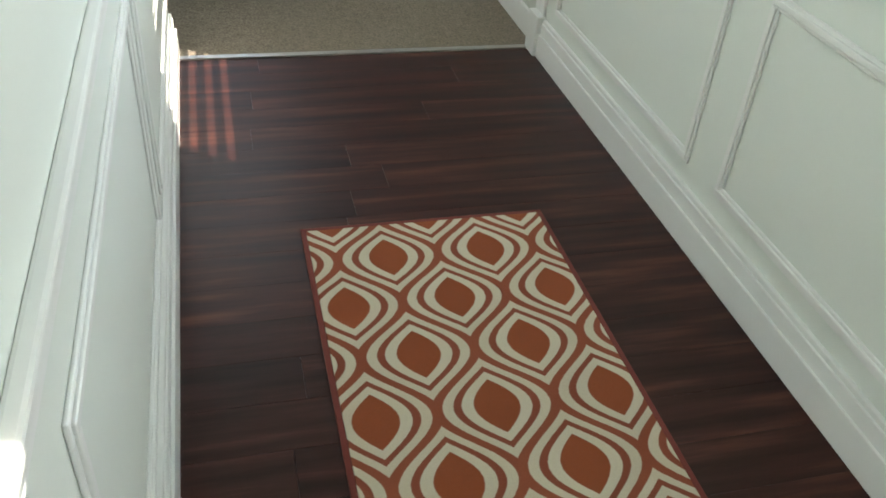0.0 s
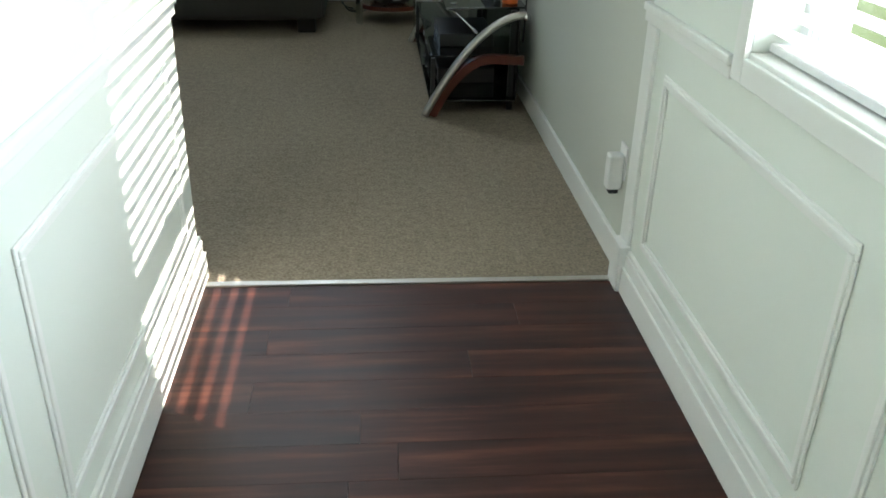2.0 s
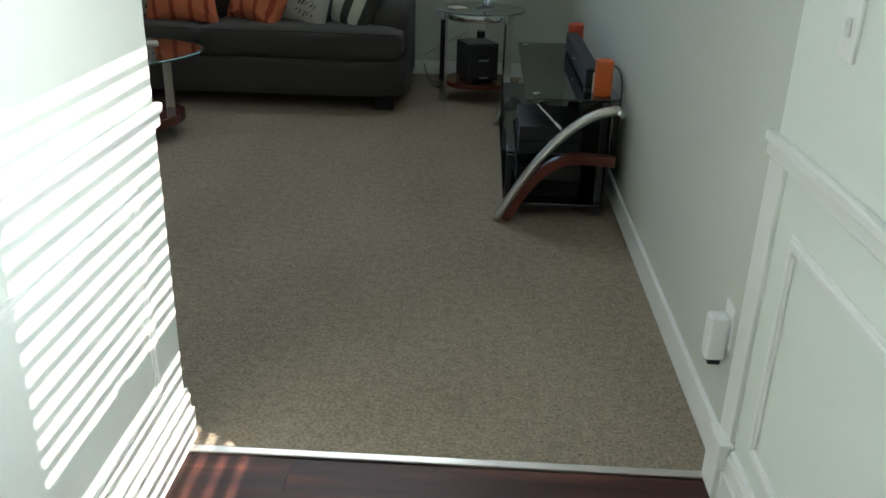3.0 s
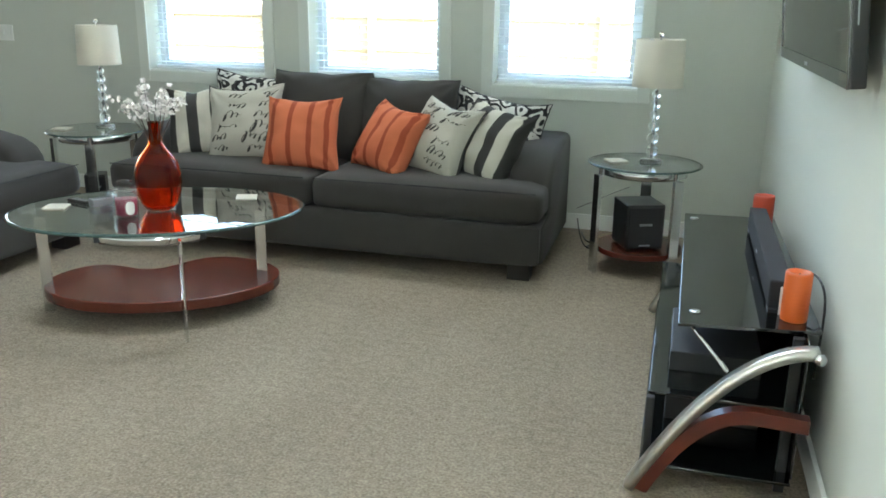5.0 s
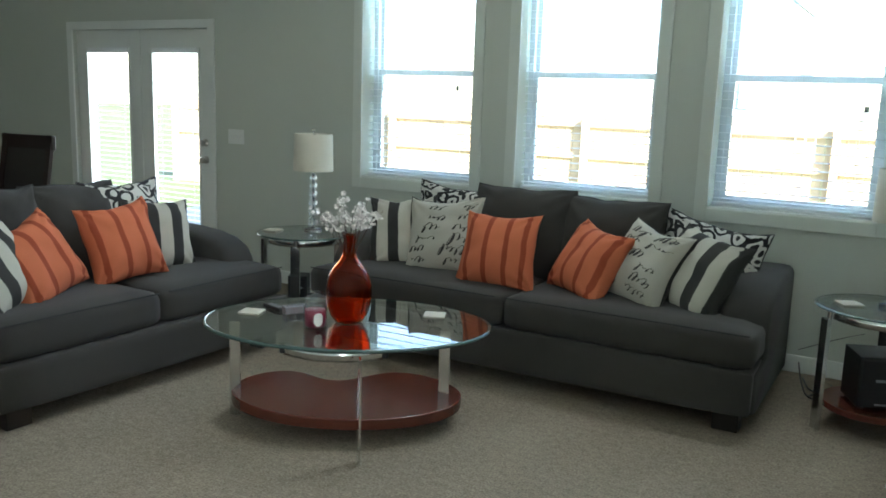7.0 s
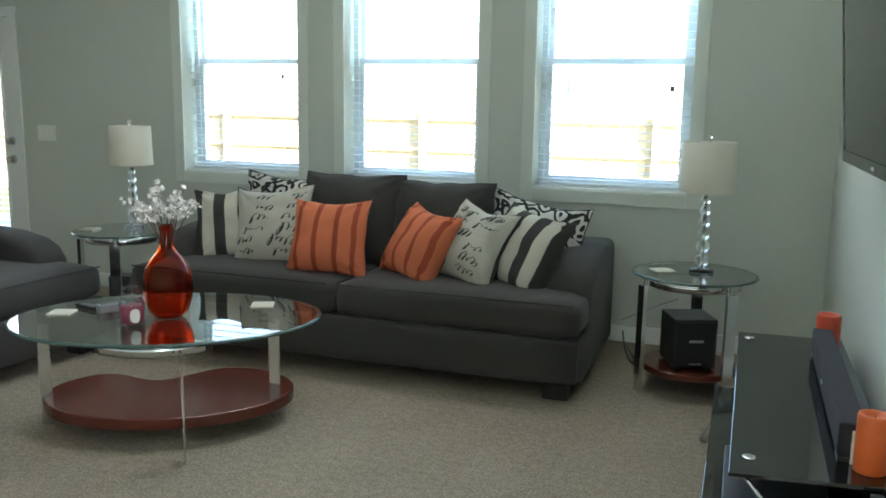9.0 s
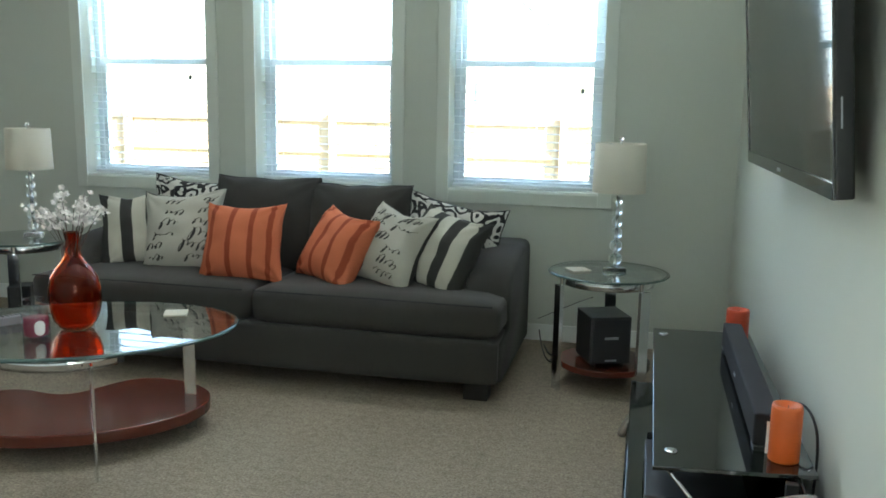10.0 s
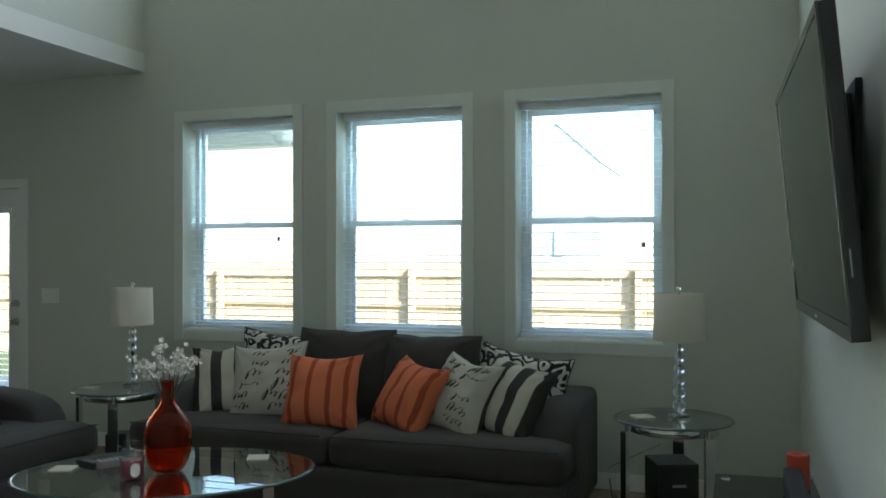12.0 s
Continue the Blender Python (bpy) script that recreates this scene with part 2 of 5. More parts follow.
M_SLAT = slat_mat()
M_PANE = thin_glass("window_glass")
M_FLOOR = wood_floor()
M_CARPET = carpet_mat()
M_GAP = plain("dark_joint", (0.012, 0.006, 0.005), 0.8, relief=0)
M_RUG = rug_mat()
M_RUGEDGE = fabric("rust_binding", (0.16, 0.028, 0.018), 300)
M_SOFA = fabric("charcoal_upholstery", (0.0395, 0.0365, 0.0325), 420, 0.3)
M_PIPE = fabric("charcoal_piping", (0.028, 0.028, 0.028), 500, 0.2)
M_FOOT = plain("dark_foot_wood", (0.012, 0.009, 0.008), 0.4, relief=0.05)
M_ORANGE = stripes("orange_striped_cloth", (0.66, 0.175, 0.078), [(-0.155, 0.014, (0.36, 0.062, 0.022)), (-0.04, 0.014, (0.36, 0.062, 0.022)), (0.075, 0.014, (0.36, 0.062, 0.022)), (0.17, 0.012, (0.36, 0.062, 0.022))])
M_STRIPE = stripes("charcoal_cream_stripe_cloth", (0.57, 0.545, 0.46), [(-0.19, 0.035, (0.04, 0.039, 0.036)), (-0.05, 0.032, (0.04, 0.039, 0.036)), (0.09, 0.032, (0.04, 0.039, 0.036)), (0.21, 0.025, (0.04, 0.039, 0.036))])
M_DAMASK = damask_cloth()
M_SCRIPT = fabric("cream_linen", (0.45, 0.43, 0.365), 320, 0.16)
M_INK = fabric("dark_ink", (0.045, 0.042, 0.04), 300, 0.3)
M_CHROME = plain("chrome", (0.72, 0.73, 0.74), 0.12, 1.0, coarse=6, fine=60, vary=0.05, relief=0)
M_SATIN = plain("satin_nickel", (0.55, 0.53, 0.49), 0.32, 1.0, coarse=6, fine=90, vary=0.06, relief=0)
M_CHERRY = cherry_wood("cherry_veneer", (0.062, 0.013, 0.008), (0.135, 0.032, 0.018), rough=0.22)
M_MAHOG = cherry_wood("mahogany_veneer", (0.05, 0.009, 0.006), (0.13, 0.025, 0.014))
M_BLACKG = plain("black_gloss_glass", (0.006, 0.007, 0.007), 0.05, coarse=3, fine=40, vary=0.2, relief=0)
M_BLACKG.node_tree.nodes["Principled BSDF"].inputs["IOR"].default_value = 1.85
M_TABLEGL = thin_glass("clear_table_glass", (0.91, 0.95, 0.935), 0.14, 1.5)
M_GLEDGE = plain("green_glass_edge", (0.055, 0.095, 0.085), 0.12, coarse=8, fine=60, vary=0.2, relief=0)
M_BLACK = plain("black_plastic", (0.012, 0.012, 0.013), 0.42, coarse=6, fine=150, vary=0.2, relief=0.08)
M_GRILLE = plain("black_speaker_cloth", (0.016, 0.016, 0.02), 0.85, coarse=6, fine=500, vary=0.4, relief=0.4)
M_SCREEN = plain("dark_screen", (0.010, 0.011, 0.010), 0.06, coarse=2, fine=30, vary=0.1, relief=0)
M_SCREEN.node_tree.nodes["Principled BSDF"].inputs["Specular IOR Level"].default_value = 0.22
M_WAX = plain("orange_wax", (0.66, 0.12, 0.018), 0.45, coarse=14, fine=60, vary=0.12, relief=0.15)
M_WAXRED = plain("red_orange_wax", (0.50, 0.055, 0.018), 0.45, coarse=14, fine=60, vary=0.12, relief=0.15)
M_SHADE = plain("ivory_lampshade_linen", (0.60, 0.57, 0.48), 0.85, coarse=8, fine=300, vary=0.06, relief=0.25, depth=0.0008)
M_CRYSTAL = glass("crystal", (0.96, 0.98, 0.98), 0.0, 1.5)
M_AMBER = glass("amber_glass", (0.93, 0.165, 0.03), 0.0, 1.32)
M_JAR = thin_glass("jar_glass", (0.90, 0.93, 0.93), 0.2, 0.85)
M_RASP = plain("raspberry_wax", (0.30, 0.010, 0.05), 0.4, coarse=10, fine=80, relief=0.1)
M_PAPER = plain("pale_paper", (0.74, 0.71, 0.68), 0.7, coarse=9, fine=140, vary=0.06, relief=0)
M_PETAL = plain("white_petal", (0.80, 0.76, 0.73), 0.8, coarse=40, fine=200, vary=0.15, relief=0)
M_TWIG = plain("brown_twig", (0.07, 0.045, 0.035), 0.8, coarse=20, fine=200, relief=0.2)
M_STONE = plain("beige_coaster_stone", (0.52, 0.49, 0.40), 0.6, coarse=20, fine=160, vary=0.12)
M_SILVER = plain("silver_plastic", (0.35, 0.37, 0.40), 0.3, 0.6, relief=0)
M_WHITEPL = plain("white_plastic", (0.78, 0.79, 0.77), 0.4, relief=0)
M_DARKWOOD = cherry_wood("dark_chair_wood", (0.012, 0.006, 0.005), (0.035, 0.016, 0.012))
M_CHAIR = plain("dark_leather", (0.022, 0.016, 0.014), 0.45, coarse=8, fine=120, vary=0.2, relief=0.2)
M_FENCE = plain("cedar_fence", (0.52, 0.40, 0.27), 0.85, coarse=3, fine=40, vary=0.25, relief=0.4, depth=0.004)
M_SIDING = plain("pale_blue_siding", (0.46, 0.55, 0.60), 0.7, coarse=1, fine=30, vary=0.05)
M_ROOF = plain("grey_shingle", (0.50, 0.52, 0.53), 0.9, coarse=2, fine=20, vary=0.3)
M_GRASS = plain("lawn", (0.075, 0.105, 0.035), 0.95, coarse=1.5, fine=45, vary=0.35, relief=0.8, depth=0.02)
M_BRICKISH = plain("outer_wall", (0.42, 0.36, 0.30), 0.85, coarse=2, fine=60, vary=0.2, relief=0.4)
M_CONCRETE = plain("patio_concrete", (0.44, 0.43, 0.40), 0.85, coarse=2, fine=90, vary=0.12, relief=0.3)


# ---- building helpers ----
def mesh_of(name, bm, material, smooth=False):
    me = bpy.data.meshes.new(name)
    bmesh.ops.recalc_face_normals(bm, faces=bm.faces)
    bm.to_mesh(me)
    bm.free()
    if smooth:
        for p in me.polygons:
            p.use_smooth = True
    me.materials.append(material)
    return me


def seam_cord(w, h, thick, seed, ear, radius):
    """A corded edge round a pillow's seam."""
    way = [(-1 + k / 8, -1) for k in range(16)] + [(1, -1 + k / 8) for k in range(16)] + [(1 - k / 8, 1) for k in range(16)] + [(-1, 1 - k / 8) for k in range(17)]
    return tube([cushion_point(w, h, thick, seed, -1, u, v, ear) for u, v in way], radius, 6)


def part(name, bm, material, parent, label="", smooth=False, at=None):
    ob = new(name, mesh_of(name, bm, material, smooth))
    ob.parent = parent
    if at is not None:
        ob.matrix_basis = at
    if label:
        tagged(ob, label)
    return ob


def thing(name, label, category, at=None, group="", kind=""):
    ob = new(name)
    ob.empty_display_size = 0.1
    if at is not None:
        ob.matrix_basis = at
    return tagged(ob, label, category, group, kind)


def solid(name, bm, material, label, category="", kind="", smooth=False, at=None, group=""):
    ob = new(name, mesh_of(name, bm, material, smooth))
    if at is not None:
        ob.matrix_basis = at
    return tagged(ob, label, category, group, kind)


def add_box(bm, x0, x1, y0, y1, z0, z1, bevel=0.0, seg=2):
    r = bmesh.ops.create_cube(bm, size=1.0, matrix=Matrix.Translation(((x0 + x1) / 2, (y0 + y1) / 2, (z0 + z1) / 2)) @ Matrix.Diagonal((x1 - x0, y1 - y0, z1 - z0, 1)))
    if bevel:
        es = list({e for v in r["verts"] for e in v.link_edges})
        bmesh.ops.bevel(bm, geom=es, offset=bevel, segments=seg, profile=0.6, affect="EDGES")
    return bm


def box(x0, x1, y0, y1, z0, z1, bevel=0.0, seg=2):
    return add_box(bmesh.new(), x0, x1, y0, y1, z0, z1, bevel, seg)


def lathe(profile, n=32, at=(0, 0), caps=True):
    """Turned shape from (radius, height) pairs."""
    bm = bmesh.new()
    rings = []
    for r, z in profile:
        rings.append([bm.verts.new((at[0] + r * math.cos(2 * math.pi * i / n), at[1] + r * math.sin(2 * math.pi * i / n), z)) for i in range(n)])
    for a, b in zip(rings, rings[1:]):
        for i in range(n):
            bm.faces.new((a[i], a[(i + 1) % n], b[(i + 1) % n], b[i]))
    if caps:
        bm.faces.new(rings[0])
        bm.faces.new(rings[-1])
    return bm


def tube(points, radius, n=8, bm=None, taper=None):
    """A round bar along points."""
    bm = bm or bmesh.new()
    pts = [Vector(p) for p in points]
    rings = []
    side = None
    for i, p in enumerate(pts):
        d = (pts[min(i + 1, len(pts) - 1)] - pts[max(i - 1, 0)]).normalized()
        if side is None:
            side = d.orthogonal().normalized()
        side = (side - d * side.dot(d)).normalized()
        up = d.cross(side)
        r = radius if taper is None else radius + (taper - radius) * i / max(1, len(pts) - 1)
        rings.append([bm.verts.new(p + r * (math.cos(2 * math.pi * k / n) * side + math.sin(2 * math.pi * k / n) * up)) for k in range(n)])
    for a, b in zip(rings, rings[1:]):
        for k in range(n):
            bm.faces.new((a[k], a[(k + 1) % n], b[(k + 1) % n], b[k]))
    bm.faces.new(rings[0])
    bm.faces.new(rings[-1])
    return bm


def ribbon(points, half, thick, across=Vector((0, 1, 0))):
    """A flat bar along points in a plane; half: half its width along 'across'."""
    bm = bmesh.new()
    pts = [Vector(p) for p in points]
    rings = []
    for i, p in enumerate(pts):
        d = (pts[min(i + 1, len(pts) - 1)] - pts[max(i - 1, 0)]).normalized()
        nrm = d.cross(across).normalized()
        rings.append([bm.verts.new(p + a * half * across + b * thick / 2 * nrm) for a, b in ((-1, -1), (1, -1), (1, 1), (-1, 1))])
    for a, b in zip(rings, rings[1:]):
        for k in range(4):
            bm.faces.new((a[k], a[(k + 1) % 4], b[(k + 1) % 4], b[k]))
    bm.faces.new(rings[0])
    bm.faces.new(rings[-1])
    return bm


def outline_slab(points, z0, z1, bevel=0.0):
    """A flat slab with the given outline."""
    bm = bmesh.new()
    low = [bm.verts.new((x, y, z0)) for x, y in points]
    f = bm.faces.new(low)
    r = bmesh.ops.extrude_face_region(bm, geom=[f])
    bmesh.ops.translate(bm, vec=(0, 0, z1 - z0), verts=[v for v in r["geom"] if isinstance(v, bmesh.types.BMVert)])
    if bevel:
        es = [e for e in bm.edges if abs(e.verts[0].co.z - e.verts[1].co.z) < 1e-6]
        bmesh.ops.bevel(bm, geom=es, offset=bevel, segments=2, profile=0.5, affect="EDGES")
    return bm


def pad(sx, sy, sz, puff=0.02, n=10, r=0.25):
    """A soft upholstered block, sx by sy by sz, its middle crowned and its edges round; base at z = 0."""
    bm = bmesh.new()
    bmesh.ops.create_cube(bm, size=2.0)
    bmesh.ops.subdivide_edges(bm, edges=bm.edges[:], cuts=n, use_grid_fill=True)
    rad = r * min(sx, sy, sz)
    hx, hy, hz = sx / 2, sy / 2, sz / 2
    for v in bm.verts:
        p = Vector((v.co.x * hx, v.co.y * hy, v.co.z * hz))
        c = Vector((max(-hx + rad, min(hx - rad, p.x)), max(-hy + rad, min(hy - rad, p.y)), max(-hz + rad, min(hz - rad, p.z))))
        d = p - c
        if d.length > 1e-6:
            p = c + d.normalized() * min(rad, d.length) if d.length > rad else p
        u, w = p.x / hx, p.y / hy
        k = puff * max(0, 1 - u * u) * max(0, 1 - w * w)
        t = p.z / hz
        p.z += k * t
        q = puff * 0.5 * max(0, 1 - u * u) * max(0, 1 - t * t)
        p.y += q * w
        p += 0.003 * noise.noise_vector(p * 7 + Vector((sx * 9, sy * 5, 0)))
        v.co = p + Vector((0, 0, hz))
    return bm


def cushion_point(w, h, thick, seed, side, u, v, ear):
    """A place on a pillow's cloth: u, v from -1 to 1 across and up, side -1 in front."""
    pinch = 1 - ear * (1 - u * u) * abs(v) ** 2.2
    pinch2 = 1 - ear * (1 - v * v) * abs(u) ** 2.2
    t = max(0.0, (1 - abs(u) ** 2.4) * (1 - abs(v) ** 2.4)) ** 0.52
    x, z = u * w / 2 * pinch2, v * h / 2 * pinch
    rim = max(abs(u), abs(v))
    z -= 0.10 * ear * (1 - u * u) * max(0.0, v) ** 2
    # the edge wanders, the lower half spreads a little under its own weight
    x += 0.010 * noise.noise(Vector((seed * 1.7, v * 2.1, 3.0))) * abs(u) + 0.010 * u * (0.3 - v) * (1 - ear)
    z += 0.012 * noise.noise(Vector((u * 2.3, seed * 2.9, 7.0))) * max(0.0, v)
    # folds that run from each corner to the middle, and broad dents
    fold = 0.0
    for cu in (-1, 1):
        for cv in (-1, 1):
            du, dv = u - cu, v - cv
            r = math.hypot(du, dv)
            ang = math.atan2(dv * -cv, du * -cu)
            fold += math.sin(ang * 11 + seed * 1.3 + cu * 2 + cv) * math.exp(-(r / 0.55) ** 2) * min(1.0, r * 4)
    dent = noise.noise(Vector((x * 6 + seed * 3.1, z * 6, side * 2.0))) + 0.5 * noise.noise(Vector((x * 15 + seed, z * 15, side * 4.0)))
    y = side * (thick / 2) * t + 0.013 * fold + 0.017 * dent * (t + 0.1)
    y += 0.014 * noise.noise(Vector((u * 1.5 + seed, v * 1.5, 11.0))) * rim
    return Vector((x, y, z))


def cushion(w, h, thick, seed=0, n=30, ear=0.12):
    """A throw pillow standing in the xz plane, front towards -y, with pinched corners and soft creases."""
    bm = bmesh.new()
    grid = {}
    for side in (-1, 1):
        for i in range(n + 1):
            for j in range(n + 1):
                if side == 1 and (i in (0, n) or j in (0, n)):
                    grid[side, i, j] = grid[-1, i, j]
                    continue
                # closer rows towards the seam
                u, v = math.sin(math.pi / 2 * (2 * i / n - 1)), math.sin(math.pi / 2 * (2 * j / n - 1))
                grid[side, i, j] = bm.verts.new(cushion_point(w, h, thick, seed, side, u, v, ear))
    for side in (-1, 1):
        for i in range(n):
            for j in range(n):
                f = bm.faces.new([grid[side, i, j], grid[side, i + 1, j], grid[side, i + 1, j + 1], grid[side, i, j + 1]])
                f.material_index = 1 if side == 1 else 0
    bmesh.ops.recalc_face_normals(bm, faces=bm.faces[:])
    return bm


def pen_strokes(w, h, thick, seed, ear=0.12):
    """Rows of looping pen strokes on a pillow's front that spell nothing."""
    bm = bmesh.new()
    rnd = random.Random(seed)
    for r in range(6):
        row = 0.72 - r * 0.275
        u = -0.80 + rnd.uniform(0, 0.45)
        while u < 0.55:
            length = min(rnd.uniform(0.40, 0.70), 0.86 - u)
            turns = max(3.0, length / rnd.uniform(0.11, 0.16))
            shift = rnd.uniform(0, 50)
            steps = int(turns * 12)
            prev = None
            for k in range(steps + 1):
                s = k / steps
                ph = s * turns * 2 * math.pi
                wild = noise.noise(Vector((s * turns * 0.9, shift, 0.0)))
                rise = 0.062 + 0.17 * wild
                uu = u + length * s + (0.045 + 0.05 * wild) * math.sin(ph + 0.6) + 0.3 * rise * math.cos(ph)
                vv = row - 0.06 * (uu - u) + rise * math.cos(ph) + 0.06 * noise.noise(Vector((s * 3.0, shift, 9.0)))
                uu, vv = max(-0.93, min(0.93, uu)), max(-0.93, min(0.93, vv))
                c = cushion_point(w, h, thick, seed, -1, uu, vv, ear) + Vector((0, -0.0018, 0))
                half = 0.0021 + 0.0036 * max(0.0, math.sin(ph)) * (0.5 + 0.5 * abs(wild) * 3)
                pair = [bm.verts.new(c + Vector((-half, 0, half * 0.5))), bm.verts.new(c + Vector((half, 0, -half * 0.5)))]
                if prev:
                    bm.faces.new((prev[0], prev[1], pair[1], pair[0]))
                prev = pair
            u += length + rnd.uniform(0.25, 0.5)
    return bm


def wall_slab(name, axis, plane, thick, a0, a1, z0, z1, holes, material, label, split=None):
    """A wall with real openings. axis 'x': the wall lies at x = plane .. plane + thick and runs along y."""
    us = sorted({a0, a1, *[h[0] for h in holes], *[h[1] for h in holes]})
    zs = sorted({z0, z1, *[h[2] for h in holes], *[h[3] for h in holes]})
    bm = bmesh.new()
    vs = {}

    def vert(i, j, k):
        if (i, j, k) not in vs:
            d = plane + (thick if k else 0)
            vs[i, j, k] = bm.verts.new((d, us[i], zs[j]) if axis == "x" else (us[i], d, zs[j]))
        return vs[i, j, k]

    def full(i, j):
        if not (0 <= i < len(us) - 1 and 0 <= j < len(zs) - 1):
            return False
        cu, cz = (us[i] + us[i + 1]) / 2, (zs[j] + zs[j + 1]) / 2
        return not any(h[0] < cu < h[1] and h[2] < cz < h[3] for h in holes)

    for i in range(len(us) - 1):
        for j in range(len(zs) - 1):
            if not full(i, j):
                continue
            for k in (0, 1):
                bm.faces.new([vert(i, j, k), vert(i + 1, j, k), vert(i + 1, j + 1, k), vert(i, j + 1, k)])
            if not full(i - 1, j):
                bm.faces.new([vert(i, j, 0), vert(i, j + 1, 0), vert(i, j + 1, 1), vert(i, j, 1)])
            if not full(i + 1, j):
                bm.faces.new([vert(i + 1, j, 0), vert(i + 1, j + 1, 0), vert(i + 1, j + 1, 1), vert(i + 1, j, 1)])
            if not full(i, j - 1):
                bm.faces.new([vert(i, j, 0), vert(i + 1, j, 0), vert(i + 1, j, 1), vert(i, j, 1)])
            if not full(i, j + 1):
                bm.faces.new([vert(i, j + 1, 0), vert(i + 1, j + 1, 0), vert(i + 1, j + 1, 1), vert(i, j + 1, 1)])
    return solid(name, bm, material, label, "wall", "structure")


# ---- plan ----
WALL_X = 0.035      # living room's wall behind the television
HALL_X = 0.02       # hall's wall on the same side
HALL_L = -1.325     # hall's other wall
FAR_Y = 4.715       # wall with the windows
NOOK_X = -8.6
EDGE_X = -4.47      # where the high ceiling ends
CEIL_HIGH, CEIL_LOW = 5.3, 2.80
WIN_Z = (0.895, 2.41)
WINS = [(-4.12, -3.22), (-2.885, -1.985), (-1.63, -0.73)]
# upper windows: out of view, added to let more light into the room
UPPER_Z = (3.55, 4.75)
DOOR = (-7.28, -5.63, 0.0, 1.97)
HWIN = (-1.53, -0.67, 0.89, 2.25)
HWIN_ENTRY = (-4.13, -3.27, 0.89, 2.25)

ground = solid("ground", box(-90, 90, -60, 120, -0.75, -0.60), M_GRASS, "mown green lawn round the house", "lawn", "structure")
tagged(ground, kind="structure")
solid("patio", box(-9.0, -3.6, FAR_Y + 0.2, FAR_Y + 3.2, -0.6, -0.06), M_CONCRETE, "pale concrete patio slab behind the house", "patio", "structure")
# pale slab added over the lawn so the hall window looks out on white
solid("pavement", box(0.6, 9.0, -8.0, 4.0, -0.6, -0.52), M_CONCRETE, "pale slab added beside the house to brighten the hall window's view", "pavement", "structure")
carpet = solid("carpet", box(NOOK_X, WALL_X, 0.0, FAR_Y, -0.06, 0.0), M_CARPET, "beige cut-pile carpet with brush marks", "carpet", "structure")

wall_slab("wall_east", "x", WALL_X, 0.18, 0.0, FAR_Y + 0.18, -0.2, CEIL_HIGH, [], M_WALL, "sage grey painted wall behind the television")
wall_slab("wall_hall_east", "x", HALL_X, 0.195, -4.3, 0.0, -0.2, CEIL_HIGH, [HWIN, HWIN_ENTRY], M_HALL, "white hall wall with windows above panelling")
wall_slab("wall_north", "y", FAR_Y, 0.24, NOOK_X, WALL_X, -0.2, CEIL_HIGH, [(*w, *WIN_Z) for w in WINS] + [(*w, *UPPER_Z) for w in WINS] + [DOOR], M_WALL, "sage grey wall with three windows and a glazed door")
wall_slab("wall_hall_west", "x", HALL_L - 0.12, 0.12, -4.3, 0.05, -0.2, 2.75, [], M_HALL, "white panelled hall wall")
wall_slab("wall_south", "y", -0.07, 0.12, NOOK_X, HALL_L - 0.12, -0.2, CEIL_HIGH, [], M_WALL, "sage grey wall beside the hall")
wall_slab("wall_over_hall", "y", -0.07, 0.12, HALL_L - 0.12, HALL_X, 2.75, CEIL_HIGH, [], M_WALL, "sage grey wall above the hall opening")
wall_slab("wall_west", "x", NOOK_X - 0.15, 0.15, -0.07, FAR_Y + 0.18, -0.2, CEIL_HIGH, [], M_WALL, "sage grey wall of the dining corner")
wall_slab("wall_upper", "x", EDGE_X - 0.12, 0.12, 0.05, FAR_Y, CEIL_LOW + 0.14, CEIL_HIGH, [], M_WALL, "sage grey wall above the lower ceiling")
wall_slab("wall_entry", "y", -4.45, 0.15, HALL_L - 0.12, HALL_X, -0.2, 2.75, [], M_HALL, "white wall at the entry")
solid("ceiling", box(NOOK_X, WALL_X, 0.05, FAR_Y, CEIL_HIGH, CEIL_HIGH + 0.15), M_CEIL, "white high ceiling of the living room", "ceiling", "structure")
solid("ceiling_nook", box(NOOK_X, EDGE_X, 0.05, FAR_Y, CEIL_LOW, CEIL_LOW + 0.14), M_CEIL, "white lower ceiling over the dining corner", "ceiling", "structure")
solid("ceiling_hall", box(HALL_L, HALL_X, -4.3, -0.07, 2.6, 2.75), M_CEIL, "white ceiling of the entry hall", "ceiling", "structure")
subfloor = solid("hall_floor", box(HALL_L, HALL_X, -4.3, -0.02, -0.06, -0.006), M_GAP, "dark reddish-brown wood floor across the hall", "floor", "structure")
solid("threshold", box(HALL_L, HALL_X, -0.022, 0.004, -0.02, 0.007, 0.003), M_SATIN, "pale metal strip between wood and carpet", "trim", "structure")


# ---- baseboards, panelling and casings ----
def baseboard(name, x0, x1, y0, y1, h=0.10):
    bm = box(x0, x1, y0, y1, 0.0, h, 0.004, 2)
    return solid(name, bm, M_TRIM, "white painted baseboard along the wall", "baseboard", "structure")


baseboard("baseboard", WALL_X - 0.016, WALL_X, 0.0, FAR_Y)
baseboard("baseboard", EDGE_X - 1.0, WALL_X - 0.016, FAR_Y - 0.016, FAR_Y)
baseboard("baseboard", NOOK_X, -7.38, FAR_Y - 0.016, FAR_Y)


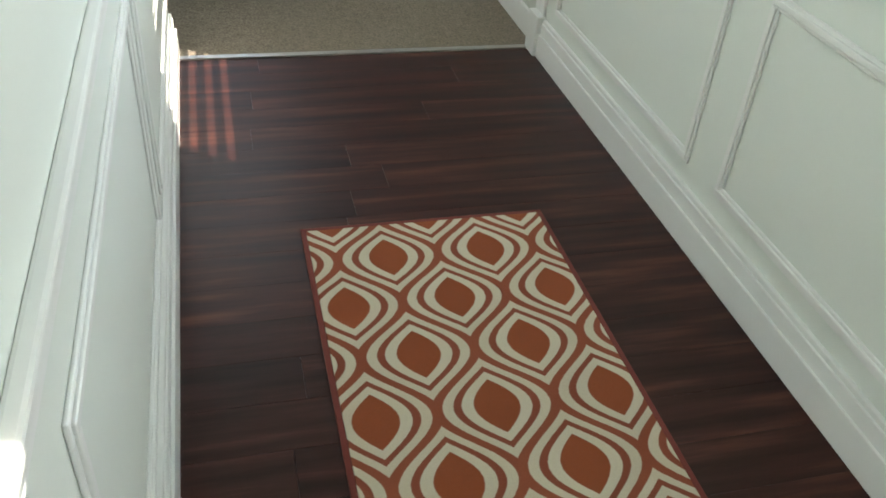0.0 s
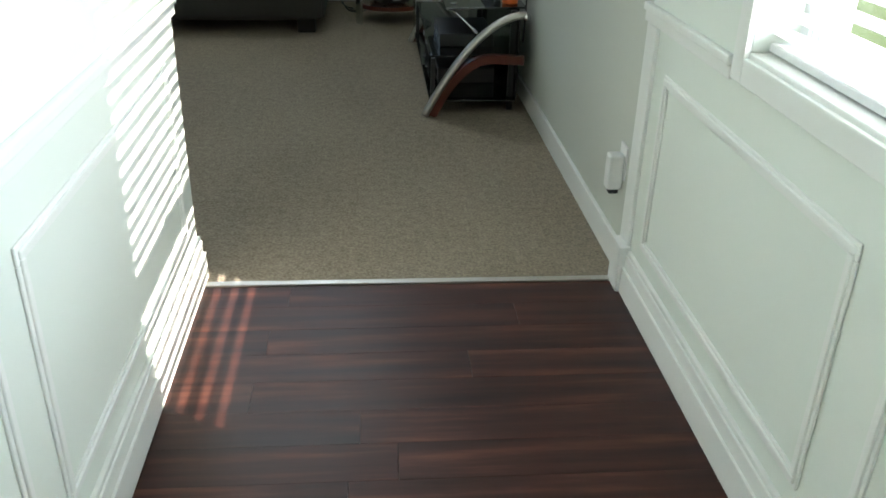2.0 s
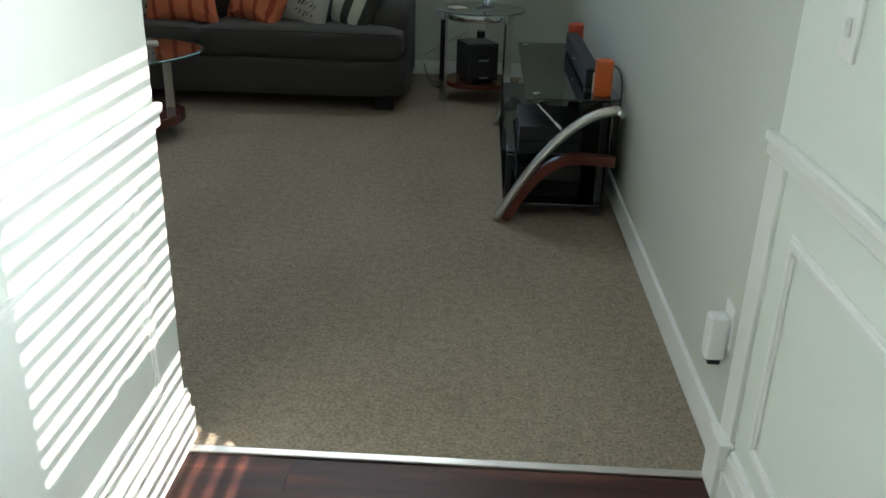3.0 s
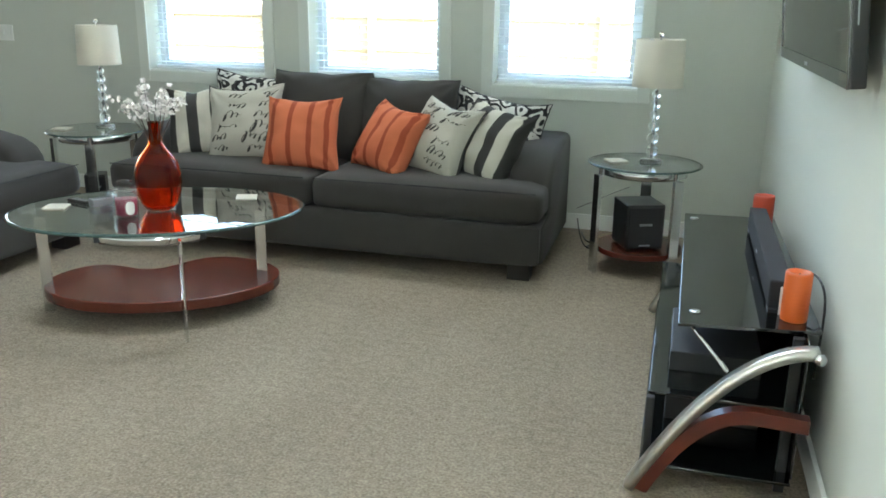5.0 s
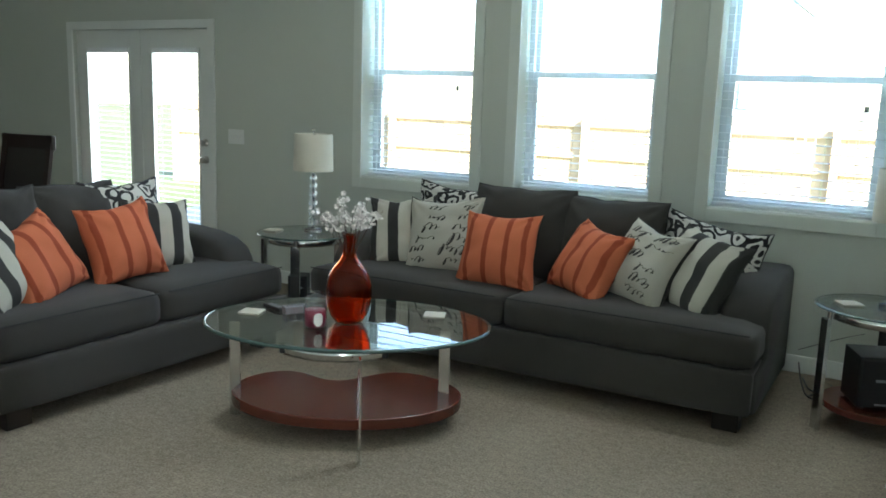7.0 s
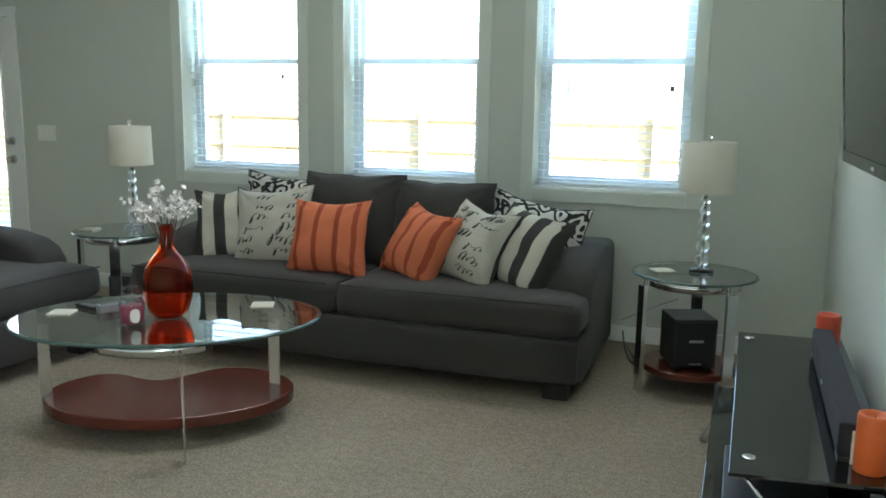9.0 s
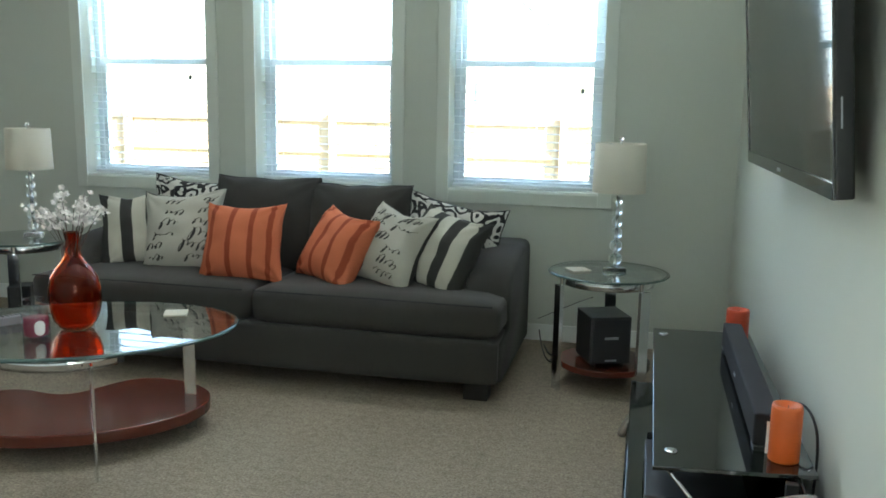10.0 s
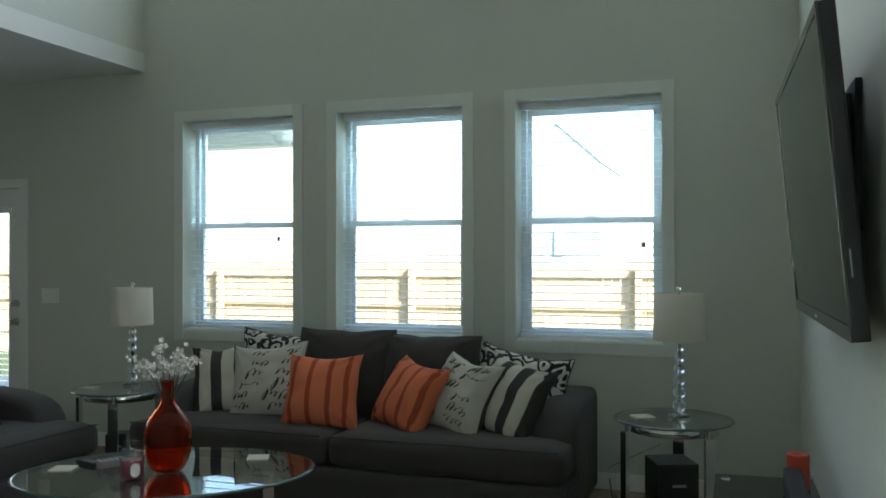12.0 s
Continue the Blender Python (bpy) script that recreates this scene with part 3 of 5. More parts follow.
def hall_panelling(side_x, inward, far_end, frames, rail_cut):
    """Baseboard in two steps, chair rail and raised panel frames on one hall wall."""
    s = inward

    def slab(name, d0, d1, y0, y1, z0, z1, label, b=0.003):
        x0, x1 = sorted((side_x + s * d0, side_x + s * d1))
        return solid(name, box(x0, x1, y0, y1, z0, z1, b), M_TRIM, label, "trim", "structure")

    slab("baseboard", 0, 0.016, -4.3, far_end, 0.0, 0.13, "white stepped baseboard of the hall")
    slab("trim", 0.016, 0.024, -4.3, far_end, 0.0, 0.09, "lower step of the white hall baseboard")
    slab("trim", 0, 0.012, -4.3, far_end, 0.13, 0.145, "thin bead above the hall baseboard")
    for a, b in rail_cut:
        slab("trim", 0, 0.020, a, b, 0.855, 0.878, "white chair rail of the hall", 0.005)
        slab("trim", 0, 0.012, a, b, 0.825, 0.855, "lower moulding of the chair rail", 0.004)
    for y0, y1, z0, z1 in frames:
        frame_ob = thing("panel_frame", "white raised moulding frame on the panelled wall", "panel", kind="structure")
        w = 0.034
        for a, b, c, d in ((y0, y1, z1 - w, z1), (y0, y1, z0, z0 + w), (y0, y0 + w, z0 + w, z1 - w), (y1 - w, y1, z0 + w, z1 - w)):
            x0, x1 = sorted((side_x, side_x + s * 0.006))
            part("moulding", box(x0, x1, a, b, c, d, 0.0035, 3), M_TRIM, frame_ob)
            x0, x1 = sorted((side_x + s * 0.003, side_x + s * 0.011))
            i = 0.009
            if b - a > d - c:
                part("bead", box(x0, x1, a + i, b - i, c + i, d - i, 0.004, 3), M_TRIM, frame_ob)
            else:
                part("bead", box(x0, x1, a + i, b - i, c - i, d + i, 0.004, 3), M_TRIM, frame_ob)


PANELS = [(-1.212, -0.182, 0.198, 0.722), (-2.43, -1.355, 0.198, 0.722), (-3.64, -2.57, 0.198, 0.722)]
hall_panelling(HALL_X, -1, -0.096, PANELS, [(-0.60, 0.03), (-3.20, -1.60)])
hall_panelling(HALL_L, 1, 0.05, [(-1.192, -0.09, 0.205, 0.725), (-2.36, -1.305, 0.205, 0.725), (-3.54, -2.47, 0.205, 0.725)], [(-4.3, 0.055)])
solid("trim", box(HALL_X - 0.012, HALL_X, -0.085, 0.0, 0.156, 0.825, 0.003), M_TRIM, "white end stile of the hall panelling", "trim", "structure")
solid("trim", box(HALL_X - 0.036, HALL_X - 0.001, -0.095, 0.0, 0.0, 0.155, 0.004), M_TRIM, "white plinth block where hall meets living room", "trim", "structure")


def slat_blind(name, axis, plane, a0, a1, z0, z1, tilt, label, pitch=0.048, depth=0.044):
    """Open blind: slats, head rail, bottom rail, cords."""
    ob = thing(name, label, "blind")
    n = int((z1 - z0 - 0.07) / pitch)
    ca, sa = math.cos(radians(tilt)) * depth / 2, math.sin(radians(tilt)) * depth / 2

    def put(pn, d0, d1, u0, u1, q0, q1, mat, bev=0.0):
        bm = box(plane + d0, plane + d1, u0, u1, q0, q1, bev) if axis == "x" else box(u0, u1, plane + d0, plane + d1, q0, q1, bev)
        return part(pn, bm, mat, ob)

    put("head_rail", -0.025, 0.025, a0, a1, z1 - 0.045, z1, M_SLAT, 0.003)
    put("bottom_rail", -0.022, 0.022, a0, a1, z0 + 0.004, z0 + 0.022, M_SLAT, 0.004)
    for c in (0.15, 0.85):
        u = a0 + (a1 - a0) * c
        put("cord", -0.001, 0.001, u - 0.001, u + 0.001, z0 + 0.02, z1 - 0.045, M_SLAT)
    bm = bmesh.new()
    prof = [(-ca, sa - 0.0012), (0, 0.0006), (ca, -sa - 0.0012), (ca, -sa + 0.0002), (0, 0.0022), (-ca, sa + 0.0002)]
    ends = []
    for u in (a0 + 0.004, a1 - 0.004):
        ends.append([bm.verts.new((d, u, q) if axis == "x" else (u, d, q)) for d, q in prof])
    for i in range(6):
        bm.faces.new((ends[0][i], ends[0][(i + 1) % 6], ends[1][(i + 1) % 6], ends[1][i]))
    bm.faces.new(ends[0])
    bm.faces.new(ends[1])
    me = mesh_of("slat", bm, M_SLAT)
    for i in range(n):
        s = new("slat", me)
        s.parent = ob
        z = z0 + 0.045 + i * pitch
        s.matrix_basis = Matrix.Translation((plane, 0, z) if axis == "x" else (0, plane, z))
    return ob


def sash_window(name, axis, face, inward, u0, u1, z0, z1, thick, label, casing=0.075, mid=None):
    """Double-hung window: casing and sill on the room side, jamb frame, two sashes with panes. face: the room side's plane."""
    ob = thing(name, label, "window", kind="structure")
    o = -inward  # outwards

    def put(pn, d0, d1, a, b, c, d, mat, bev=0.0, lab=""):
        p0, p1 = sorted((face + o * d0, face + o * d1))
        bm = box(p0, p1, a, b, c, d, bev) if axis == "x" else box(a, b, p0, p1, c, d, bev)
        return part(pn, bm, mat, ob, lab)

    e = casing
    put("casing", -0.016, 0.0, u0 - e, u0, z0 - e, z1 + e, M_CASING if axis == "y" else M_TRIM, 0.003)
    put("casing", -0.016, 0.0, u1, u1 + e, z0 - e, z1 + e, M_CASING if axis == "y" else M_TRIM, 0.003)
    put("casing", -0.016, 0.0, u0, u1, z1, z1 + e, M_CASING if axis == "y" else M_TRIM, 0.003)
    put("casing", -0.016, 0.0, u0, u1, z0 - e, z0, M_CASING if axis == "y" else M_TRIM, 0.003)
    put("sill", -0.006, thick - 0.10, u0 + 0.001, u1 - 0.001, z0 - 0.004, z0 + 0.012, M_TRIM, 0.004)
    f = 0.035
    d0, d1 = thick - 0.10, thick - 0.01
    put("window_frame", d0, d1, u0, u0 + f, z0, z1, M_VINYL, 0.002)
    put("window_frame", d0, d1, u1 - f, u1, z0, z1, M_VINYL, 0.002)
    put("window_frame", d0, d1, u0 + f, u1 - f, z1 - f, z1, M_VINYL, 0.002)
    put("window_frame", d0, d1, u0 + f, u1 - f, z0, z0 + f, M_VINYL, 0.002)
    mid = mid or (z0 + z1) / 2
    for k, (a, b) in enumerate(((z0 + f, mid + 0.018), (mid - 0.018, z1 - f))):
        q0 = d0 + 0.008 + 0.026 * k
        q1 = q0 + 0.024
        r = 0.030
        put("sash", q0, q1, u0 + f, u0 + f + r, a, b, M_VINYL, 0.002)
        put("sash", q0, q1, u1 - f - r, u1 - f, a, b, M_VINYL, 0.002)
        put("sash", q0, q1, u0 + f + r, u1 - f - r, a, a + 0.036, M_VINYL, 0.002)
        put("sash", q0, q1, u0 + f + r, u1 - f - r, b - 0.036, b, M_VINYL, 0.002)
        pane = put("pane", q0 + 0.010, q0 + 0.014, u0 + f + r, u1 - f - r, a + 0.036, b - 0.036, M_PANE)
        pane.visible_shadow = False
    put("sash_lock", d0 - 0.012, d0 + 0.008, (u0 + u1) / 2 - 0.03, (u0 + u1) / 2 + 0.03, mid + 0.018, mid + 0.03, M_VINYL, 0.003)
    return ob


for i, (a, b) in enumerate(WINS):
    win = sash_window(f"window_{i + 1}", "y", FAR_Y, -1, a, b, *WIN_Z, 0.24, "tall white double-hung window above the sofa")
    sash_window(f"window_{i + 5}", "y", FAR_Y, -1, a, b, *UPPER_Z, 0.24, "white upper window high in the living room wall")
    if i != 1:
        sx, sz = ((-3.425, 1.552), (0, 0), (-0.855, 1.495))[i]
        part("sticker", box(sx - 0.012, sx + 0.012, FAR_Y + 0.150, FAR_Y + 0.1515, sz - 0.016, sz + 0.016), M_GLEDGE, win, "small dark sticker on the glass")
    slat_blind("window_blind", "y", FAR_Y + 0.095, a + 0.006, b - 0.006, WIN_Z[0] + 0.012, WIN_Z[1], -4, "open white slatted blind inside the window")
sash_window("window_4", "x", HALL_X, -1, *HWIN, 0.195, "white double-hung hall window over the panelling", 0.055, 1.46)
sash_window("window_8", "x", HALL_X, -1, *HWIN_ENTRY, 0.195, "white double-hung window near the entry", 0.055, 1.46)
slat_blind("window_blind", "x", HALL_X + 0.055, HWIN_ENTRY[0] + 0.006, HWIN_ENTRY[1] - 0.006, HWIN_ENTRY[2] + 0.012, HWIN_ENTRY[3], -11, "open white slatted blind near the entry", 0.0415, 0.040)
slat_blind("window_blind", "x", HALL_X + 0.055, HWIN[0] + 0.006, HWIN[1] - 0.006, HWIN[2] + 0.012, HWIN[3], -11, "open white slatted blind casting sun stripes", 0.0415, 0.040)


def french_door():
    x0, x1, _, z1 = DOOR
    ob = thing("door_1", "white double glazed door with built-in blinds", "door", kind="structure")
    e = 0.07
    for a, b, c, d in ((x0 - e, x0, 0, z1 + e), (x1, x1 + e, 0, z1 + e), (x0, x1, z1, z1 + e)):
        part("casing", box(a, b, FAR_Y - 0.016, FAR_Y, c, d, 0.003), M_TRIM, ob)
    mid = (x0 + x1) / 2
    y0, y1 = FAR_Y + 0.03, FAR_Y + 0.075
    for a, b in ((x0 + 0.004, mid - 0.003), (mid + 0.003, x1 - 0.004)):
        leaf = new("door_leaf")
        leaf.parent = ob
        st = 0.125
        for p, q, c, d in ((a, a + st, 0.01, z1 - 0.001), (b - st, b, 0.01, z1 - 0.001), (a + st, b - st, 0.01, 0.25), (a + st, b - st, z1 - 0.15, z1 - 0.001)):
            part("rail", box(p, q, y0, y1, c, d, 0.003), M_TRIM, leaf)
        for p, q, c, d in ((a + st, a + st + 0.02, 0.25, z1 - 0.15), (b - st - 0.02, b - st, 0.25, z1 - 0.15)):
            part("bead", box(p, q, y0 - 0.008, y0 + 0.01, c, d, 0.003), M_TRIM, leaf)
        pane = part("pane", box(a + st, b - st, y0 + 0.034, y0 + 0.038, 0.25, z1 - 0.15), M_PANE, leaf)
        pane.visible_shadow = False
        slat_blind("door_blind", "y", y0 + 0.012, a + st + 0.022, b - st - 0.022, 0.26, z1 - 0.149, -4, "white slatted blind inside the glazed door", 0.044, 0.03)
    hw = new("door_handle")
    hw.parent = ob
    kx = x1 - 0.075
    for nm, z, r in (("deadbolt", 1.055, 0.026), ("knob", 0.915, 0.028)):
        bm = lathe([(r * 1.15, 0), (r * 1.15, 0.006), (0.011, 0.010), (0.011, 0.025), (r * 0.8, 0.035), (r, 0.048), (r * 0.7, 0.06), (0.003, 0.062)], 20)
        part(nm, bm, M_SATIN, hw, "satin nickel " + nm, True, Matrix.Translation((kx, y0, z)) @ Matrix.Rotation(radians(90), 4, "X"))
    return ob


french_door()

# daylight standing in the openings; the upper three are unseen, added as room light
for (a, b), power in zip(WINS, (4.5, 10.5, 12.5)):
    window_light("daylight", ((a + b) / 2, FAR_Y + 0.30, (UPPER_Z[0] + UPPER_Z[1]) / 2), (0, -1, -0.6), 0.84, 1.1, power)
# blue lamps hidden outside above the window heads, added to brighten the jambs
for a, b in WINS:
    window_light("daylight", ((a + b) / 2, FAR_Y + 0.56, 2.66), (0, -0.42, -1), 0.86, 0.34, 8.0, (0.52, 0.82, 1.0))
window_light("daylight", ((DOOR[0] + DOOR[1]) / 2, FAR_Y + 0.15, 1.12), (0, -1, 0), 1.62, 1.75, 8)
window_light("daylight", (HALL_X + 0.25, -1.10, 1.50), (-1, 0, -0.25), 0.90, 1.36, 11.5)
window_light("daylight", (HALL_X + 0.25, -3.70, 1.50), (-1, 0, -0.1), 0.90, 1.36, 5.0)


# ---- hall things ----
def rug():
    x0, x1, y0, y1 = RUG
    ob = thing("rug", "orange and cream ogee-patterned rug on the wood floor", "rug")
    part("field", box(x0 + 0.014, x1 - 0.014, y0 + 0.014, y1 - 0.014, 0.0, 0.009, 0.002), M_RUG, ob)
    for a, b, c, d in ((x0, x1, y1 - 0.014, y1), (x0, x1, y0, y0 + 0.014), (x0, x0 + 0.014, y0 + 0.014, y1 - 0.014), (x1 - 0.014, x1, y0 + 0.014, y1 - 0.014)):
        part("binding", box(a, b, c, d, 0.0, 0.008, 0.003), M_RUGEDGE, ob)


rug()


def wall_plate(name, label, cat, x, y, z, w=0.07, h=0.115, axis="x", face=-1):
    ob = thing(name, label, cat)
    if axis == "x":
        part("plate", box(x + face * 0.007, x, y - w / 2, y + w / 2, z - h / 2, z + h / 2, 0.003), M_WHITEPL, ob)
        part("toggle", box(x + face * 0.015, x + face * 0.006, y - 0.008, y + 0.008, z - 0.016, z + 0.016, 0.003), M_WHITEPL, ob)
    else:
        part("plate", box(x - w / 2, x + w / 2, y + face * 0.007, y, z - h / 2, z + h / 2, 0.003), M_WHITEPL, ob)
        for k in (-1, 0, 1):
            if abs(k) * 0.046 < w / 2 - 0.02:
                part("toggle", box(x + k * 0.046 - 0.006, x + k * 0.046 + 0.006, y + face * 0.015, y + face * 0.006, z - 0.014, z + 0.014, 0.003), M_WHITEPL, ob)
    return ob


out = thing("wall_outlet", "white wall outlet near the hall opening", "outlet")
part("plate", box(WALL_X - 0.006, WALL_X, 0.10, 0.17, 0.295, 0.41, 0.002), M_WHITEPL, out)
plug = thing("plug_in_freshener", "white plug-in air freshener in the outlet", "air freshener")
part("housing", box(WALL_X - 0.055, WALL_X - 0.006, 0.108, 0.158, 0.262, 0.38, 0.010, 3), M_WHITEPL, plug)
part("refill", box(WALL_X - 0.045, WALL_X - 0.012, 0.117, 0.149, 0.245, 0.263, 0.006, 2), M_BLACK, plug, "dark refill bottle")
wall_plate("light_switch", "white light switch above the chair rail", "switch", HALL_X, -0.25, 1.13)
wall_plate("light_switch", "white triple light switch beside the glazed door", "switch", -5.34, FAR_Y, 1.125, 0.165, 0.115, "y")


# ---- seating ----
def sofa(name, label, width, seats, at):
    """Low sofa with T-shaped seat cushions; local x along it, front towards -y, origin at the middle of its front on the floor."""
    ob = thing(name, label, "sofa", at)
    h = width / 2
    depth = 1.0
    base = box(-h + 0.015, h - 0.015, 0.03, depth, 0.095, 0.30, 0.012, 3)
    part("base", base, M_SOFA, ob)
    part("front_panel", pad(width - 0.02, 0.07, 0.21, 0.006, 8, 0.3), M_SOFA, ob, at=Matrix.Translation((0, 0.035, 0.092)), smooth=True)
    for s in (-1, 1):
        bm = bmesh.new()
        prof = [(0.30, 0.30), (0.265, 0.42), (0.275, 0.505), (0.315, 0.565), (0.40, 0.61), (0.55, 0.64), (0.76, 0.655), (0.98, 0.66), (1.0, 0.62), (1.0, 0.095), (0.06, 0.095), (0.05, 0.12), (0.05, 0.28)]
        inner, outer = h - 0.235, h
        rows = []
        for x, inset in ((inner, 0.036), (inner + 0.008, 0.018), (inner + 0.024, 0.005), (inner + 0.06, 0.0), (outer - 0.06, 0.0), (outer - 0.024, 0.005), (outer - 0.008, 0.018), (outer, 0.036)):
            rows.append([bm.verts.new((s * x, y + (inset if y < 0.5 else 0), z - (inset if z > 0.5 else 0))) for y, z in prof])
        for a, b in zip(rows, rows[1:]):
            for i in range(len(prof)):
                bm.faces.new((a[i], a[(i + 1) % len(prof)], b[(i + 1) % len(prof)], b[i]))
        bm.faces.new(rows[0])
        bm.faces.new(rows[-1])
        part("arm", bm, M_SOFA, ob, "", True)
        part("foot", box(s * (h - 0.12) - 0.06, s * (h - 0.12) + 0.06, 0.055, 0.155, 0.0, 0.096, 0.004), M_FOOT, ob)
        part("foot", box(s * (h - 0.12) - 0.05, s * (h - 0.12) + 0.05, depth - 0.14, depth - 0.05, 0.0, 0.096, 0.004), M_FOOT, ob)
    part("back_frame", box(-h + 0.20, h - 0.20, depth - 0.20, depth - 0.005, 0.30, 0.70, 0.03, 3), M_SOFA, ob)
    w = (width - 0.02) / seats
    for k in range(seats):
        c = -h + 0.01 + w * (k + 0.5)
        sc = part("seat_cushion", pad(w - 0.006, 0.78, 0.185, 0.022, 12, 0.30), M_SOFA, ob, at=Matrix.Translation((c, 0.415, 0.298)), smooth=True)
        pts = [(c - w / 2 + 0.03, 0.028, 0.472), (c, 0.020, 0.476), (c + w / 2 - 0.03, 0.028, 0.472)]
        part("piping", tube([Vector(p) - Vector((c, 0.415, 0.298)) for p in pts], 0.0045, 6), M_PIPE, sc)
    return ob


SOFA_X, SOFA_Y, SOFA_W = -2.375, 3.485, 2.575
sofa_a = sofa("sofa", "long charcoal fabric sofa under the windows", SOFA_W, 2, pose(SOFA_X, SOFA_Y, 0))
LOVE = pose(-3.76, 2.55, 0, 0, 0, 88)
sofa_b = sofa("loveseat", "charcoal fabric loveseat beside the coffee table", 1.80, 2, LOVE)


def back_cushion(parent, w, h, x, y, z, lean, turn, seed):
    ob = part("back_cushion", cushion(w, h, 0.30, seed, 30, 0.045), M_SOFA, parent, "", True, pose(x, y, z, lean, 0, turn))
    ob.data.materials.append(M_SOFA)
    part("piping", seam_cord(w, h, 0.30, seed, 0.045, 0.005), M_PIPE, ob, "", True)
    return ob


back_cushion(sofa_a, 0.64, 0.56, -0.205, 0.72, 0.70, -12, 3, 1)
back_cushion(sofa_a, 0.62, 0.54, 0.345, 0.73, 0.69, -12, -2, 2)
back_cushion(sofa_b, 0.56, 0.56, -0.50, 0.68, 0.70, -14, 0, 3)
back_cushion(sofa_b, 0.58, 0.56, -0.02, 0.70, 0.70, -14, 0, 4)


def throw_pillow(label, material, w, h, t, at, seed, group):
    ob = solid("throw_pillow", cushion(w, h, t, seed), material, label, "pillow", "", True, at, group)
    ob.data.materials.append(M_SOFA if material in (M_SCRIPT, M_STRIPE) else material)
    if material in (M_SCRIPT, M_DAMASK):
        part("corded_edge", seam_cord(w, h, t, seed, 0.12, 0.0045), M_PIPE, ob, "dark corded edge", True)
    if material is M_SCRIPT:
        tagged(part("penwork", pen_strokes(w, h, t, seed), M_INK, ob, "dark looping pen strokes"), kind="stuff")
    return ob


G = "throw pillows on the sofa"
throw_pillow("black and white scroll-patterned pillow leaning in the sofa corner", M_DAMASK, 0.58, 0.50, 0.16, pose(-3.05, 4.22, 0.715, -14, 3, 4), 11, G)
throw_pillow("black and white scroll-patterned pillow leaning in the sofa corner", M_DAMASK, 0.60, 0.46, 0.16, pose(-1.50, 4.22, 0.665, -18, 9, -6), 12, G)
throw_pillow("charcoal and cream striped pillow at the sofa arm", M_STRIPE, 0.44, 0.45, 0.21, pose(-3.27, 3.97, 0.672, -22, -4, 24), 13, G)
throw_pillow("charcoal and cream striped pillow tilted against the arm", M_STRIPE, 0.47, 0.47, 0.23, pose(-1.475, 3.92, 0.650, -30, 9, -30), 14, G)
throw_pillow("cream linen pillow with dark handwriting strokes", M_SCRIPT, 0.48, 0.48, 0.21, pose(-2.955, 3.93, 0.675, -20, -4, 8), 15, G)
throw_pillow("cream linen pillow with dark handwriting strokes, tilted", M_SCRIPT, 0.46, 0.46, 0.22, pose(-1.74, 3.90, 0.66, -29, 6, -32), 16, G)
throw_pillow("orange pillow with darker orange stripes", M_ORANGE, 0.46, 0.44, 0.21, pose(-2.53, 3.79, 0.665, -20, -1, 3), 17, G)
throw_pillow("orange pillow with darker orange stripes, tilted", M_ORANGE, 0.43, 0.43, 0.22, pose(-2.03, 3.87, 0.65, -30, 6, -34), 18, G)
G = "throw pillows on the loveseat"
throw_pillow("black and white scroll-patterned pillow on the loveseat", M_DAMASK, 0.52, 0.48, 0.16, pose(-4.40, 2.84, 0.745, -16, 0, 86), 21, G)
throw_pillow("charcoal and cream striped pillow at the loveseat arm", M_STRIPE, 0.44, 0.44, 0.21, pose(-4.27, 2.93, 0.668, -20, 4, 72), 22, G)
throw_pillow("orange pillow with darker orange stripes on the loveseat", M_ORANGE, 0.42, 0.44, 0.22, pose(-4.17, 2.61, 0.68, -20, -6, 82), 23, G)
throw_pillow("orange striped pillow slumped on the loveseat", M_ORANGE, 0.44, 0.43, 0.23, pose(-4.15, 2.09, 0.65, -26, -16, 105), 24, G)
throw_pillow("charcoal and cream striped pillow slumped on the loveseat", M_STRIPE, 0.46, 0.44, 0.22, pose(-4.13, 1.86, 0.65, -26, -18, 112), 25, G)


# ---- coffee table ----
def oval(a, b, n=72, start=0.0):
    return [(a * math.cos(2 * math.pi * i / n + start), b * math.sin(2 * math.pi * i / n + start)) for i in range(n)]


CT = pose(-2.755, 2.695, 0, 0, 0, 26.5)
CT_A, CT_B, CT_Z = 0.665, 0.472, 0.462


